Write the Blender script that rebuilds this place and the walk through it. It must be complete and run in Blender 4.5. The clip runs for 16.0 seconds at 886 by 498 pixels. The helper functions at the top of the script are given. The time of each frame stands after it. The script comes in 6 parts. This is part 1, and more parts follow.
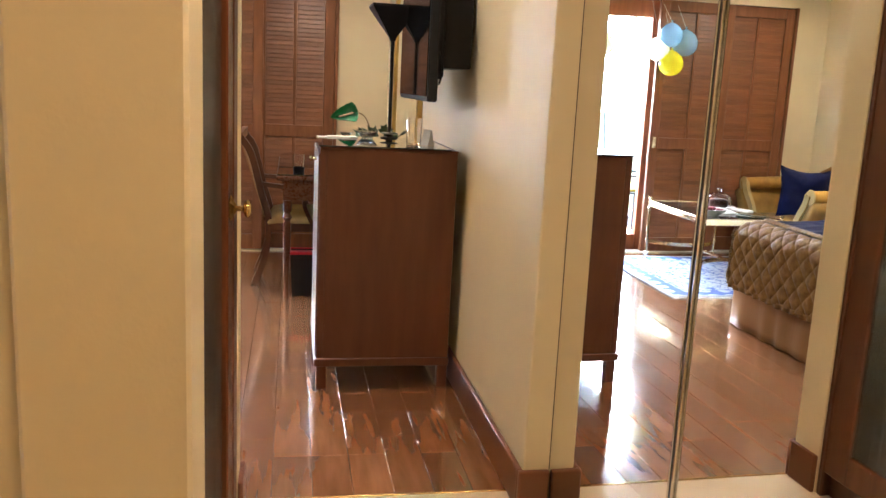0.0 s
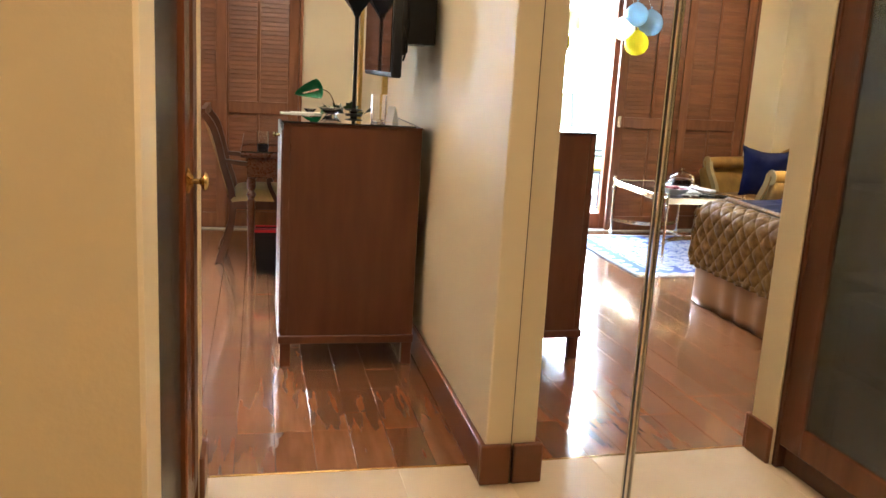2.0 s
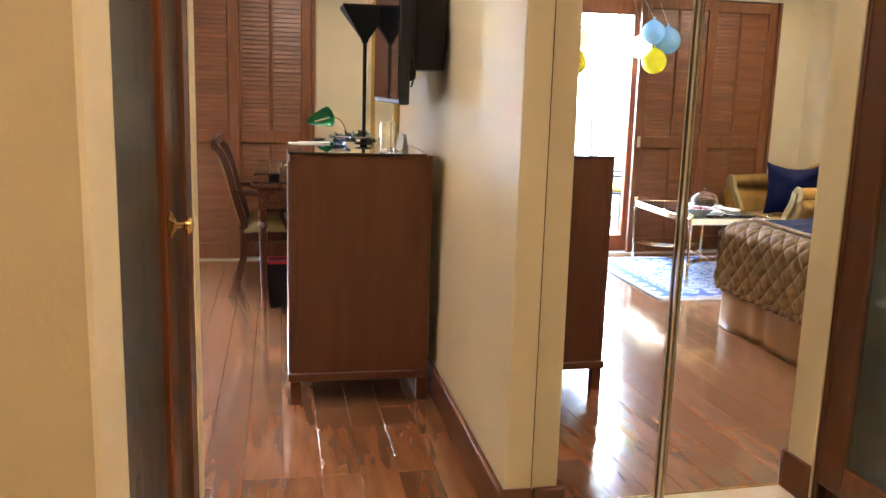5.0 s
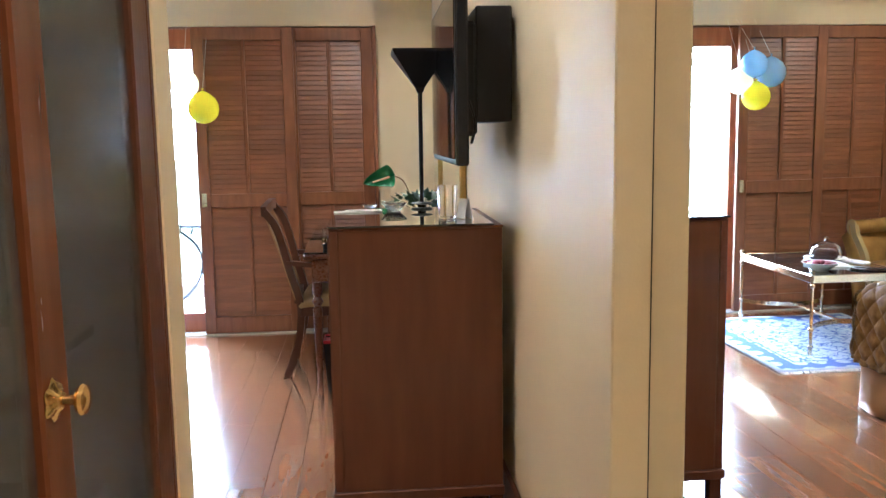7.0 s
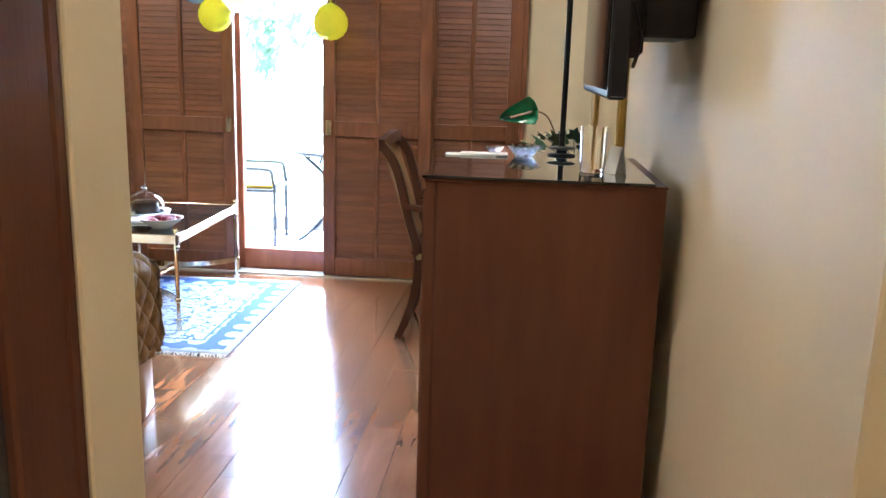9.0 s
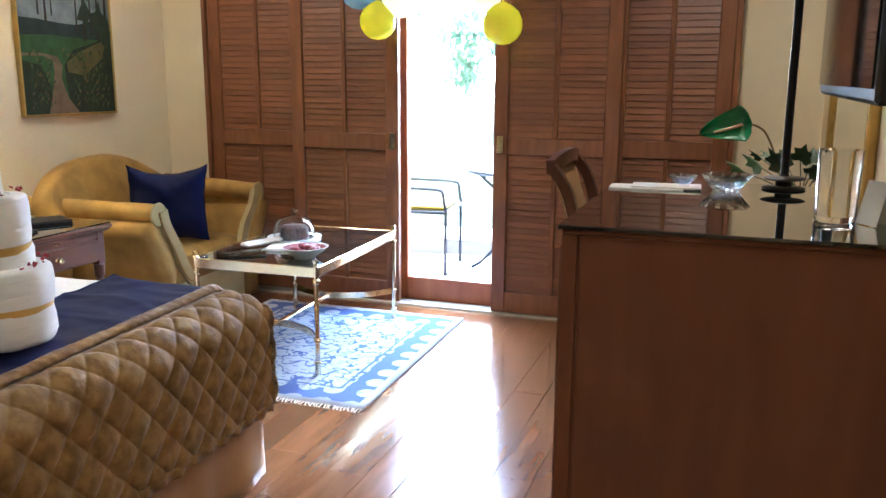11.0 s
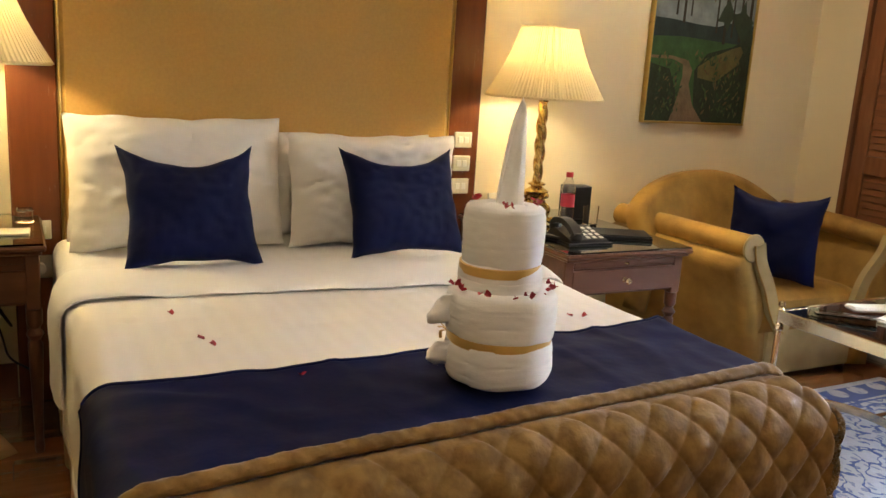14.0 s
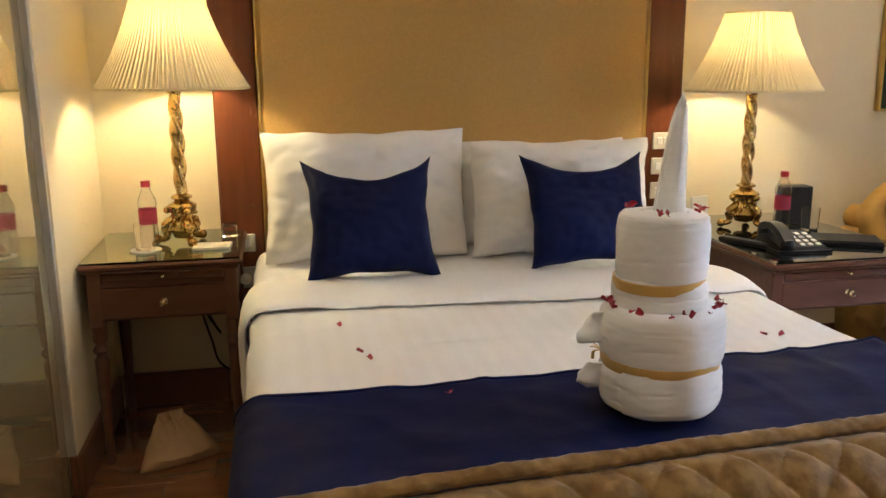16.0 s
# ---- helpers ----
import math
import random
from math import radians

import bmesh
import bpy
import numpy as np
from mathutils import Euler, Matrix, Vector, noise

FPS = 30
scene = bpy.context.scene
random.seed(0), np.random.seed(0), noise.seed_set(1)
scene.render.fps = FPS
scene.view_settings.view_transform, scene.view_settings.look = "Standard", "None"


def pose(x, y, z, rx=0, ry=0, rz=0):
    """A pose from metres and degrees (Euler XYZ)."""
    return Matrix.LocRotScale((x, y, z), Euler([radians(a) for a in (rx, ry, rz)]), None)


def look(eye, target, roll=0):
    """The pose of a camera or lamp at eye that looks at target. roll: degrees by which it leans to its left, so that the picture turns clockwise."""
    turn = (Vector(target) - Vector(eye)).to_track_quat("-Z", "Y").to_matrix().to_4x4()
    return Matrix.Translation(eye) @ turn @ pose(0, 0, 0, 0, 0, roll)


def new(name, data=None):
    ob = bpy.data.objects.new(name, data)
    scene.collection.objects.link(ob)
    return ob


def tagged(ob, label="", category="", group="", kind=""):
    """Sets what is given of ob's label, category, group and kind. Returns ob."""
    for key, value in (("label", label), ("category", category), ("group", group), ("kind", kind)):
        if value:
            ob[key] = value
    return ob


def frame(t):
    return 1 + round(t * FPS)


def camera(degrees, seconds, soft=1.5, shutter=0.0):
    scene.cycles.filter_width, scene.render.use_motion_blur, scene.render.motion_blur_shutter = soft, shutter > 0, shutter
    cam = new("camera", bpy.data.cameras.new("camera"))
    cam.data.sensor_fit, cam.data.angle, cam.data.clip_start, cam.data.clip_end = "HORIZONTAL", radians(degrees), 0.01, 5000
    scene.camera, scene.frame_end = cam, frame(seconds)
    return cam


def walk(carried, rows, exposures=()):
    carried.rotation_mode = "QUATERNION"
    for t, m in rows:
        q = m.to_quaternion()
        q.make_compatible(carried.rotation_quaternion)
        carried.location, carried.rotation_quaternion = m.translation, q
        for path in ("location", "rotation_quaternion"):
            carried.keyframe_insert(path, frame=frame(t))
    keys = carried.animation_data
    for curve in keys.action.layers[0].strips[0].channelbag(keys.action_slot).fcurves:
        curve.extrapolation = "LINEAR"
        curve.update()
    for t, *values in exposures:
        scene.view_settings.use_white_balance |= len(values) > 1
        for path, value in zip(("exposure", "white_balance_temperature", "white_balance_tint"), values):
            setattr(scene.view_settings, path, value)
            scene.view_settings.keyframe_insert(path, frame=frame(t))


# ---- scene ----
cam = camera(56.0, 16.0)
PATH = [
    (0, (0.220, 0.334, 1.306), (0.583, 2.264, 0.924), 2.9),
    (0.5, (0.238, 0.333, 1.304), (0.611, 2.258, 0.910), 2.8),
    (1, (0.233, 0.330, 1.302), (0.639, 2.246, 0.899), 3.3),
    (1.5, (0.236, 0.327, 1.296), (0.668, 2.235, 0.884), 3.4),
    (2, (0.236, 0.327, 1.294), (0.674, 2.232, 0.870), 3.4),
    (2.5, (0.236, 0.327, 1.297), (0.682, 2.231, 0.878), 3.3),
    (3, (0.231, 0.341, 1.294), (0.680, 2.248, 0.893), 2.7),
    (3.5, (0.238, 0.379, 1.283), (0.714, 2.283, 0.900), 2.9),
    (4, (0.216, 0.386, 1.295), (0.678, 2.296, 0.924), 2.0),
    (4.2, (0.222, 0.399, 1.289), (0.668, 2.312, 0.912), 1.9),
    (6.3, (0.408, 0.798, 1.345), (0.700, 2.747, 1.005), 0.2),
    (6.5, (0.407, 0.905, 1.344), (0.685, 2.861, 1.030), -0.5),
    (7, (0.458, 1.058, 1.340), (0.643, 3.031, 1.069), -0.8),
    (7.5, (0.551, 1.184, 1.335), (0.508, 3.162, 1.045), 2.5),
    (8, (0.583, 1.309, 1.310), (0.462, 3.267, 0.921), 1.1),
    (8.2, (0.554, 1.401, 1.307), (0.447, 3.356, 0.901), 0.9),
    (10.3, (0.617, 2.3, 1.286), (0.151, 4.197, 0.854), 1.2),
    (10.5, (0.61, 2.349, 1.282), (0.102, 4.235, 0.856), 0.5),
    (11, (0.597, 2.489, 1.276), (-0.06, 4.335, 0.872), 0.3),
    (11.5, (0.57, 2.643, 1.27), (-0.337, 4.383, 0.882), 1.9),
    (12, (0.471, 2.8, 1.248), (-0.58, 4.448, 0.827), 2.0),
    (12.5, (0.39, 2.896, 1.269), (-0.761, 4.482, 0.869), 1.0),
    (13, (0.369, 2.944, 1.261), (-1.005, 4.34, 0.86), -2.5),
    (13.5, (0.383, 3.027, 1.257), (-1.24, 4.126, 0.856), -1.4),
    (14, (0.349, 3.088, 1.258), (-1.382, 3.997, 0.836), 3.6),
    (14.5, (0.279, 3.145, 1.268), (-1.522, 3.909, 0.852), 1.8),
    (15, (0.267, 3.191, 1.269), (-1.618, 3.713, 0.854), 1.6),
    (15.5, (0.297, 3.27, 1.256), (-1.623, 3.631, 0.827), 1.4),
    (16, (0.313, 3.286, 1.256), (-1.604, 3.668, 0.832), -0.4),
]
# the clip's camera stops down as the terrace comes into view
EXPOSURES = [(0, 3.55, 5450, 11), (4.2, 3.53, 5450, 11), (6.3, 3.58, 4850, 10), (8, 3.40, 4750, 9), (10.3, 3.18, 4950, 9), (12.4, 2.68, 5550, 9), (13.4, 2.52, 6300, 11), (14, 2.60, 6200, 11), (14.6, 2.60, 5850, 11), (15.5, 2.45, 5600, 12), (16, 2.45, 5550, 12)]
walk(cam, [(t, look(eye, target, roll)) for t, eye, target, roll in PATH], EXPOSURES)

# ---- light ----
world = bpy.data.worlds.new("sky")
scene.world = world
world.use_nodes = True
wn = world.node_tree.nodes
sky = wn.new("ShaderNodeTexSky")
sky.sky_type, sky.sun_disc = "NISHITA", False
sky.sun_elevation, sky.sun_rotation = radians(82), radians(0)
world.node_tree.links.new(sky.outputs[0], wn["Background"].inputs[0])
wn["Background"].inputs[1].default_value = 0.15


def lamp(name, kind, energy, m, color=(1, 1, 1)):
    data = bpy.data.lights.new(name, kind)
    data.energy, data.color = energy, color
    ob = new(name, data)
    ob.matrix_world = m
    return ob


SUN_WAY = Vector((-0.05, -0.11, -0.99))
lamp("sun", "SUN", 2.2, look((0, 12, 8), Vector((0, 12, 8)) + SUN_WAY), (1, 0.95, 0.86)).data.angle = radians(0.5)
# unseen area lamp above the terrace, added to strengthen sky light through the door
door_sky_fill = lamp("door_sky_fill", "AREA", 80, look((-0.91, 8.3, 3.1), (-0.91, 5.6, 0.2)), (0.76, 0.88, 1.0)).data
door_sky_fill.shape, door_sky_fill.size, door_sky_fill.size_y = "RECTANGLE", 2.6, 1.6
# strength of the added glowing backdrop beyond the garden
BACKDROP_GLOW = 6.5
WARM, SOFT_WARM = (1.0, 0.65, 0.32), (1.0, 0.79, 0.54)

# ---- materials ----


def mat(name, color, rough=0.5, metal=0.0, color2=None, scale=8.0, stretch=(1, 1, 1), bump=0.0, bump_scale=60.0, amount=0.5, spots=0.0, random_shade=0.0, coords="Object", **more):
    """A surface with variation at two scales, relief, and a chance shade from object to object."""
    m = bpy.data.materials.new(name)
    m.use_nodes = True
    t, n, l = m.node_tree, m.node_tree.nodes, m.node_tree.links
    b = n["Principled BSDF"]
    b.inputs["Roughness"].default_value, b.inputs["Metallic"].default_value = rough, metal
    for key, value in more.items():
        b.inputs[key.replace("_", " ").title().replace("Ior", "IOR")].default_value = value
    tc = n.new("ShaderNodeTexCoord")
    info = n.new("ShaderNodeObjectInfo")
    shift = n.new("ShaderNodeVectorMath")
    shift.operation = "MULTIPLY_ADD"
    l.new(info.outputs["Random"], shift.inputs[0])
    shift.inputs[1].default_value = (37, 21, 13)
    l.new(tc.outputs[coords], shift.inputs[2])
    mp = n.new("ShaderNodeMapping")
    mp.inputs["Scale"].default_value = stretch
    l.new(shift.outputs[0], mp.inputs[0])
    c2 = color2 or tuple(c * 0.82 for c in color)
    big = n.new("ShaderNodeTexNoise")
    big.inputs["Scale"].default_value, big.inputs["Detail"].default_value = scale, 6
    l.new(mp.outputs[0], big.inputs[0])
    ramp = n.new("ShaderNodeValToRGB")
    ramp.color_ramp.elements[0].position, ramp.color_ramp.elements[1].position = 0.5 - amount / 2, 0.5 + amount / 2
    ramp.color_ramp.elements[0].color, ramp.color_ramp.elements[1].color = (*c2, 1), (*color, 1)
    l.new(big.outputs[0], ramp.inputs[0])
    out = ramp.outputs[0]
    if random_shade:
        hsv = n.new("ShaderNodeHueSaturation")
        mr = n.new("ShaderNodeMapRange")
        mr.inputs["To Min"].default_value, mr.inputs["To Max"].default_value = 1 - random_shade, 1 + random_shade
        l.new(info.outputs["Random"], mr.inputs[0])
        l.new(mr.outputs[0], hsv.inputs["Value"])
        l.new(out, hsv.inputs["Color"])
        out = hsv.outputs[0]
    l.new(out, b.inputs["Base Color"])
    if bump:
        fine = n.new("ShaderNodeTexNoise")
        fine.inputs["Scale"].default_value, fine.inputs["Detail"].default_value = bump_scale, 4
        l.new(mp.outputs[0], fine.inputs[0])
        bp = n.new("ShaderNodeBump")
        bp.inputs["Strength"].default_value, bp.inputs["Distance"].default_value = bump, 0.01
        l.new(fine.outputs[0], bp.inputs["Height"])
        l.new(bp.outputs[0], b.inputs["Normal"])
        rr = n.new("ShaderNodeMapRange")
        rr.inputs["To Min"].default_value, rr.inputs["To Max"].default_value = max(0, rough - 0.06), min(1, rough + 0.06)
        l.new(fine.outputs[0], rr.inputs[0])
        l.new(rr.outputs[0], b.inputs["Roughness"])
    return m


CREAM = mat("cream_paint", (0.80, 0.70, 0.485), 0.55, color2=(0.77, 0.665, 0.45), scale=3, bump=0.06, bump_scale=140)
WHITE_PAINT = mat("white_paint", (0.82, 0.78, 0.68), 0.6, color2=(0.79, 0.75, 0.65), scale=2, bump=0.04, bump_scale=120)
OUTER = mat("outer_plaster", (0.75, 0.7, 0.6), 0.8, scale=2, bump=0.1, bump_scale=60)
PLANK = mat("floor_plank", (0.29, 0.130, 0.052), 0.17, color2=(0.185, 0.075, 0.029), scale=5, stretch=(5, 0.7, 1), bump=0.05, bump_scale=22, random_shade=0.2, amount=0.45, coat_weight=1.0, coat_roughness=0.11, coat_ior=1.65, specular_ior_level=0.6)
GROOVE = mat("floor_groove", (0.07, 0.03, 0.015), 0.6)
MARBLE = mat("beige_marble", (0.72, 0.60, 0.42), 0.16, color2=(0.64, 0.51, 0.34), scale=2.2, bump=0.01, bump_scale=30, amount=0.35)
SKIRTING = mat("skirting_wood", (0.17, 0.062, 0.025), 0.28, color2=(0.150, 0.053, 0.021), scale=2, stretch=(1.2, 1.2, 6))
SHUTTER = mat("shutter_wood", (0.236, 0.095, 0.037), 0.40, color2=(0.150, 0.055, 0.020), scale=6, stretch=(6, 6, 0.8), bump=0.08, bump_scale=20, amount=0.5)
SLAT = mat("slat_wood", (0.242, 0.097, 0.038), 0.40, color2=(0.158, 0.058, 0.022), scale=6, stretch=(0.8, 6, 6), bump=0.06, bump_scale=20, random_shade=0.14)
DOOR_WOOD = mat("door_wood", (0.42, 0.14, 0.05), 0.32, color2=(0.30, 0.09, 0.03), scale=5, stretch=(6, 6, 0.8), bump=0.05, bump_scale=20)
MAHOGANY = mat("mahogany", (0.136, 0.051, 0.024), 0.36, specular_ior_level=0.3, color2=(0.090, 0.033, 0.016), scale=4, stretch=(5, 5, 0.7), bump=0.05, bump_scale=25, amount=0.6)
DESK_WOOD = mat("desk_wood", (0.12, 0.044, 0.020), 0.28, color2=(0.075, 0.025, 0.011), scale=5, stretch=(5, 0.8, 5), bump=0.04, bump_scale=25)
NIGHT_WOOD = mat("nightstand_wood", (0.125, 0.048, 0.022), 0.30, color2=(0.08, 0.029, 0.013), scale=5, stretch=(5, 0.8, 5), bump=0.05, bump_scale=25)
HEAD_WOOD = mat("headboard_wood", (0.17, 0.055, 0.020), 0.25, color2=(0.11, 0.032, 0.012), scale=4, stretch=(5, 5, 0.6), bump=0.04, bump_scale=25)
CHAIR_WOOD = mat("chair_wood", (0.085, 0.030, 0.015), 0.3, color2=(0.055, 0.018, 0.009), scale=6, stretch=(4, 4, 0.8), bump=0.04, bump_scale=25)
CANE = mat("woven_cane", (0.42, 0.26, 0.11), 0.6, color2=(0.22, 0.12, 0.05), scale=120, bump=0.4, bump_scale=160)
BRASS = mat("brass", (0.80, 0.58, 0.24), 0.16, 1.0, color2=(0.66, 0.44, 0.15), scale=14, bump=0.04, bump_scale=60)
PALE_BRASS = mat("pale_brass", (0.86, 0.76, 0.52), 0.14, 1.0, color2=(0.74, 0.60, 0.34), scale=10, bump=0.02, bump_scale=60)
OLD_BRASS = mat("old_brass", (0.74, 0.52, 0.18), 0.24, 1.0, color2=(0.42, 0.26, 0.08), scale=28, bump=0.15, bump_scale=70)
CHROME = mat("chrome", (0.60, 0.59, 0.57), 0.08, 1.0)
GOLD_FRAME = mat("gold_frame", (0.62, 0.43, 0.13), 0.35, 0.9, scale=20, bump=0.1)
MIRROR = mat("mirror_glass", (0.88, 0.88, 0.86), 0.0, 1.0, color2=(0.87, 0.87, 0.85))
BLACK = mat("black_plastic", (0.010, 0.010, 0.012), 0.42, specular_ior_level=0.3, bump=0.05, bump_scale=200)
SCREEN = mat("tv_screen", (0.006, 0.006, 0.008), 0.06)
BLACK_METAL = mat("black_metal", (0.008, 0.007, 0.007), 0.38, specular_ior_level=0.25)
IRON = mat("wrought_iron", (0.045, 0.05, 0.055), 0.5, 0.3, bump=0.2, bump_scale=80)
DARK_GLASS = mat("smoked_top", (0.010, 0.012, 0.012), 0.03, coat_weight=1.0, coat_roughness=0.01)
GREY_PANEL = mat("smoked_door_panel", (0.150, 0.159, 0.161), 0.12, alpha=0.62, color2=(0.102, 0.109, 0.111), scale=20, stretch=(14, 14, 0.25), bump=0.14, bump_scale=20)
PARTITION = mat("partition_glass", (0.46, 0.39, 0.22), 0.05, 0.45, color2=(0.42, 0.355, 0.20), scale=2, coat_weight=1.0, coat_roughness=0.03)
GREY_TRIM = mat("aluminium_trim", (0.52, 0.49, 0.42), 0.4, 0.6)
GOLD_FABRIC = mat("quilt_satin", (0.285, 0.172, 0.052), 0.6, color2=(0.165, 0.092, 0.024), scale=26, bump=0.22, bump_scale=55, amount=0.26, specular_ior_level=0.16, sheen_weight=0.25, sheen_roughness=0.4)
SKIRT_SATIN = mat("bed_skirt_satin", (0.42, 0.24, 0.10), 0.36, color2=(0.33, 0.18, 0.07), scale=5, stretch=(1, 1, 0.2), bump=0.1, bump_scale=30)
HEAD_FABRIC = mat("headboard_fabric", (0.56, 0.34, 0.085), 0.55, color2=(0.50, 0.295, 0.07), scale=90, bump=0.12, bump_scale=300)
LINEN = mat("white_linen", (0.84, 0.82, 0.79), 0.75, color2=(0.80, 0.775, 0.74), scale=5, bump=0.12, bump_scale=24)
PILLOW = mat("pillow_cotton", (0.83, 0.805, 0.76), 0.8, color2=(0.78, 0.75, 0.70), scale=6, bump=0.30, bump_scale=12)
TOWEL = mat("white_towel", (0.87, 0.87, 0.865), 0.95, color2=(0.82, 0.82, 0.815), scale=30, stretch=(1, 1, 2.5), bump=0.07, bump_scale=150)
NAVY = mat("navy_satin", (0.002, 0.007, 0.060), 0.6, color2=(0.0015, 0.004, 0.034), scale=6, bump=0.15, bump_scale=24, specular_ior_level=0.16)
VELVET = mat("mustard_velvet", (0.44, 0.262, 0.052), 0.8, color2=(0.22, 0.122, 0.024), scale=8, bump=0.1, bump_scale=120)
PALE_VELVET = mat("pale_velvet", (0.46, 0.36, 0.16), 0.8, color2=(0.36, 0.27, 0.11), scale=9, bump=0.1, bump_scale=120)
PETAL = mat("rose_petal", (0.42, 0.010, 0.025), 0.5, color2=(0.22, 0.005, 0.012), scale=60, random_shade=0.3)
RIBBON = mat("gold_ribbon", (0.72, 0.46, 0.13), 0.3, 0.35)
PAPER = mat("white_paper", (0.85, 0.84, 0.80), 0.7)
IVORY = mat("ivory_plastic", (0.72, 0.68, 0.58), 0.4)
KRAFT = mat("kraft_paper", (0.46, 0.29, 0.13), 0.8, color2=(0.38, 0.23, 0.10), scale=9, bump=0.3, bump_scale=25)
SWEET = mat("dark_red_foil", (0.20, 0.006, 0.014), 0.3, color2=(0.10, 0.003, 0.008), scale=40)
RED = mat("red_plastic", (0.55, 0.02, 0.04), 0.35)
PINK_LABEL = mat("pink_label", (0.62, 0.06, 0.14), 0.5)
LEAF = mat("leaf", (0.025, 0.065, 0.015), 0.4, color2=(0.014, 0.035, 0.008), scale=12, random_shade=0.3)
SPATHE = mat("green_flower", (0.012, 0.20, 0.065), 0.24, color2=(0.008, 0.14, 0.045), scale=18, bump=0.08, bump_scale=60, coat_weight=0.4)
SPADIX = mat("cream_spadix", (0.62, 0.52, 0.34), 0.6, bump=0.3, bump_scale=300)
STEM = mat("brown_stem", (0.22, 0.13, 0.05), 0.5, bump=0.2, bump_scale=60)
YELLOW_CUSHION = mat("yellow_cushion", (0.70, 0.55, 0.06), 0.8, bump=0.2, bump_scale=60)
TERRACE = mat("terrace_tile", (0.72, 0.67, 0.60), 0.7, scale=3, bump=0.1, bump_scale=40, random_shade=0.05)
CURB = mat("curb_stone", (0.24, 0.225, 0.24), 0.8, scale=3, bump=0.2, bump_scale=30)
TREE_LEAF = mat("tree_leaf", (0.10, 0.14, 0.08), 0.45, color2=(0.07, 0.11, 0.06), scale=3, random_shade=0.2)
_t = TREE_LEAF.node_tree
_tr, _mx = _t.nodes.new("ShaderNodeBsdfTranslucent"), _t.nodes.new("ShaderNodeMixShader")
_tr.inputs[0].default_value = (0.34, 0.46, 0.28, 1)
_t.links.new(_t.nodes["Principled BSDF"].outputs[0], _mx.inputs[1])
_t.links.new(_tr.outputs[0], _mx.inputs[2])
_t.links.new(_mx.outputs[0], _t.nodes["Material Output"].inputs[0])
BARK = mat("bark", (0.32, 0.28, 0.24), 0.9, bump=0.5, bump_scale=12)
GRASS = mat("lawn", (0.10, 0.13, 0.05), 0.9, scale=1, bump=0.3, bump_scale=20)


def glass(name, color=(1, 1, 1), rough=0.0):
    m = bpy.data.materials.new(name)
    m.use_nodes = True
    b = m.node_tree.nodes["Principled BSDF"]
    b.inputs["Base Color"].default_value = (*color, 1)
    b.inputs["Transmission Weight"].default_value, b.inputs["Roughness"].default_value, b.inputs["IOR"].default_value = 1, rough, 1.45
    return m


GLASS = glass("clear_glass")
GREEN_EDGE = glass("table_glass", (0.75, 0.9, 0.82))
BOTTLE = glass("clear_bottle", (0.97, 0.95, 0.96))


def shade_cloth(name, color):
    """Thin cloth that lets half of the lamp's light through."""
    m = bpy.data.materials.new(name)
    m.use_nodes = True
    n, l = m.node_tree.nodes, m.node_tree.links
    d, tr, mix = n.new("ShaderNodeBsdfDiffuse"), n.new("ShaderNodeBsdfTranslucent"), n.new("ShaderNodeMixShader")
    d.inputs[0].default_value = tr.inputs[0].default_value = (*color, 1)
    mix.inputs[0].default_value = 0.15
    l.new(d.outputs[0], mix.inputs[1])
    l.new(tr.outputs[0], mix.inputs[2])
    l.new(mix.outputs[0], n["Material Output"].inputs[0])
    return m


DUVET = mat("striped_linen", (0.84, 0.82, 0.79), 0.7, color2=(0.80, 0.775, 0.74), scale=5, bump=0.10, bump_scale=24)


def satin_stripes(m, period=0.05):
    """Fine woven stripes across y that change the gloss and tone a little."""
    n, l = m.node_tree.nodes, m.node_tree.links
    b = n["Principled BSDF"]
    tone = b.inputs["Base Color"].links[0].from_socket
    tc, wave, mix = n.new("ShaderNodeTexCoord"), n.new("ShaderNodeTexWave"), n.new("ShaderNodeMix")
    wave.bands_direction = "Y"
    wave.inputs["Scale"].default_value = 0.314 / period
    l.new(tc.outputs["Object"], wave.inputs[0])
    mix.data_type = "RGBA"
    mix.inputs["B"].default_value = (0.71, 0.68, 0.63, 1)
    fac = n.new("ShaderNodeMath")
    fac.operation = "MULTIPLY"
    fac.inputs[1].default_value = 0.18
    l.new(wave.outputs[1], fac.inputs[0])
    l.new(fac.outputs[0], mix.inputs["Factor"])
    l.new(tone, mix.inputs["A"])
    l.new(mix.outputs["Result"], b.inputs["Base Color"])


satin_stripes(DUVET)
SHADE = shade_cloth("pleated_shade_cloth", (0.84, 0.74, 0.50))


def balloon_mat(name, color):
    m = mat(name, color, 0.12, scale=2, color2=tuple(c * 0.93 for c in color))
    m.node_tree.nodes["Principled BSDF"].inputs["Subsurface Weight"].default_value = 0.0
    n, l = m.node_tree.nodes, m.node_tree.links
    tr, mix = n.new("ShaderNodeBsdfTranslucent"), n.new("ShaderNodeMixShader")
    tr.inputs[0].default_value = (*color, 1)
    mix.inputs[0].default_value = 0.5
    l.new(n["Principled BSDF"].outputs[0], mix.inputs[1])
    l.new(tr.outputs[0], mix.inputs[2])
    l.new(mix.outputs[0], n["Material Output"].inputs[0])
    return m


YELLOW_BALLOON = balloon_mat("yellow_balloon_rubber", (0.86, 0.78, 0.04))
# yellow balloons against the bright door: the washed-out light is in the rubber colour
WASHED_BALLOON = balloon_mat("washed_yellow_rubber", (0.90, 0.87, 0.62))
BLUE_BALLOON = balloon_mat("blue_balloon_rubber", (0.48, 0.68, 0.86))

# ---- shapes ----


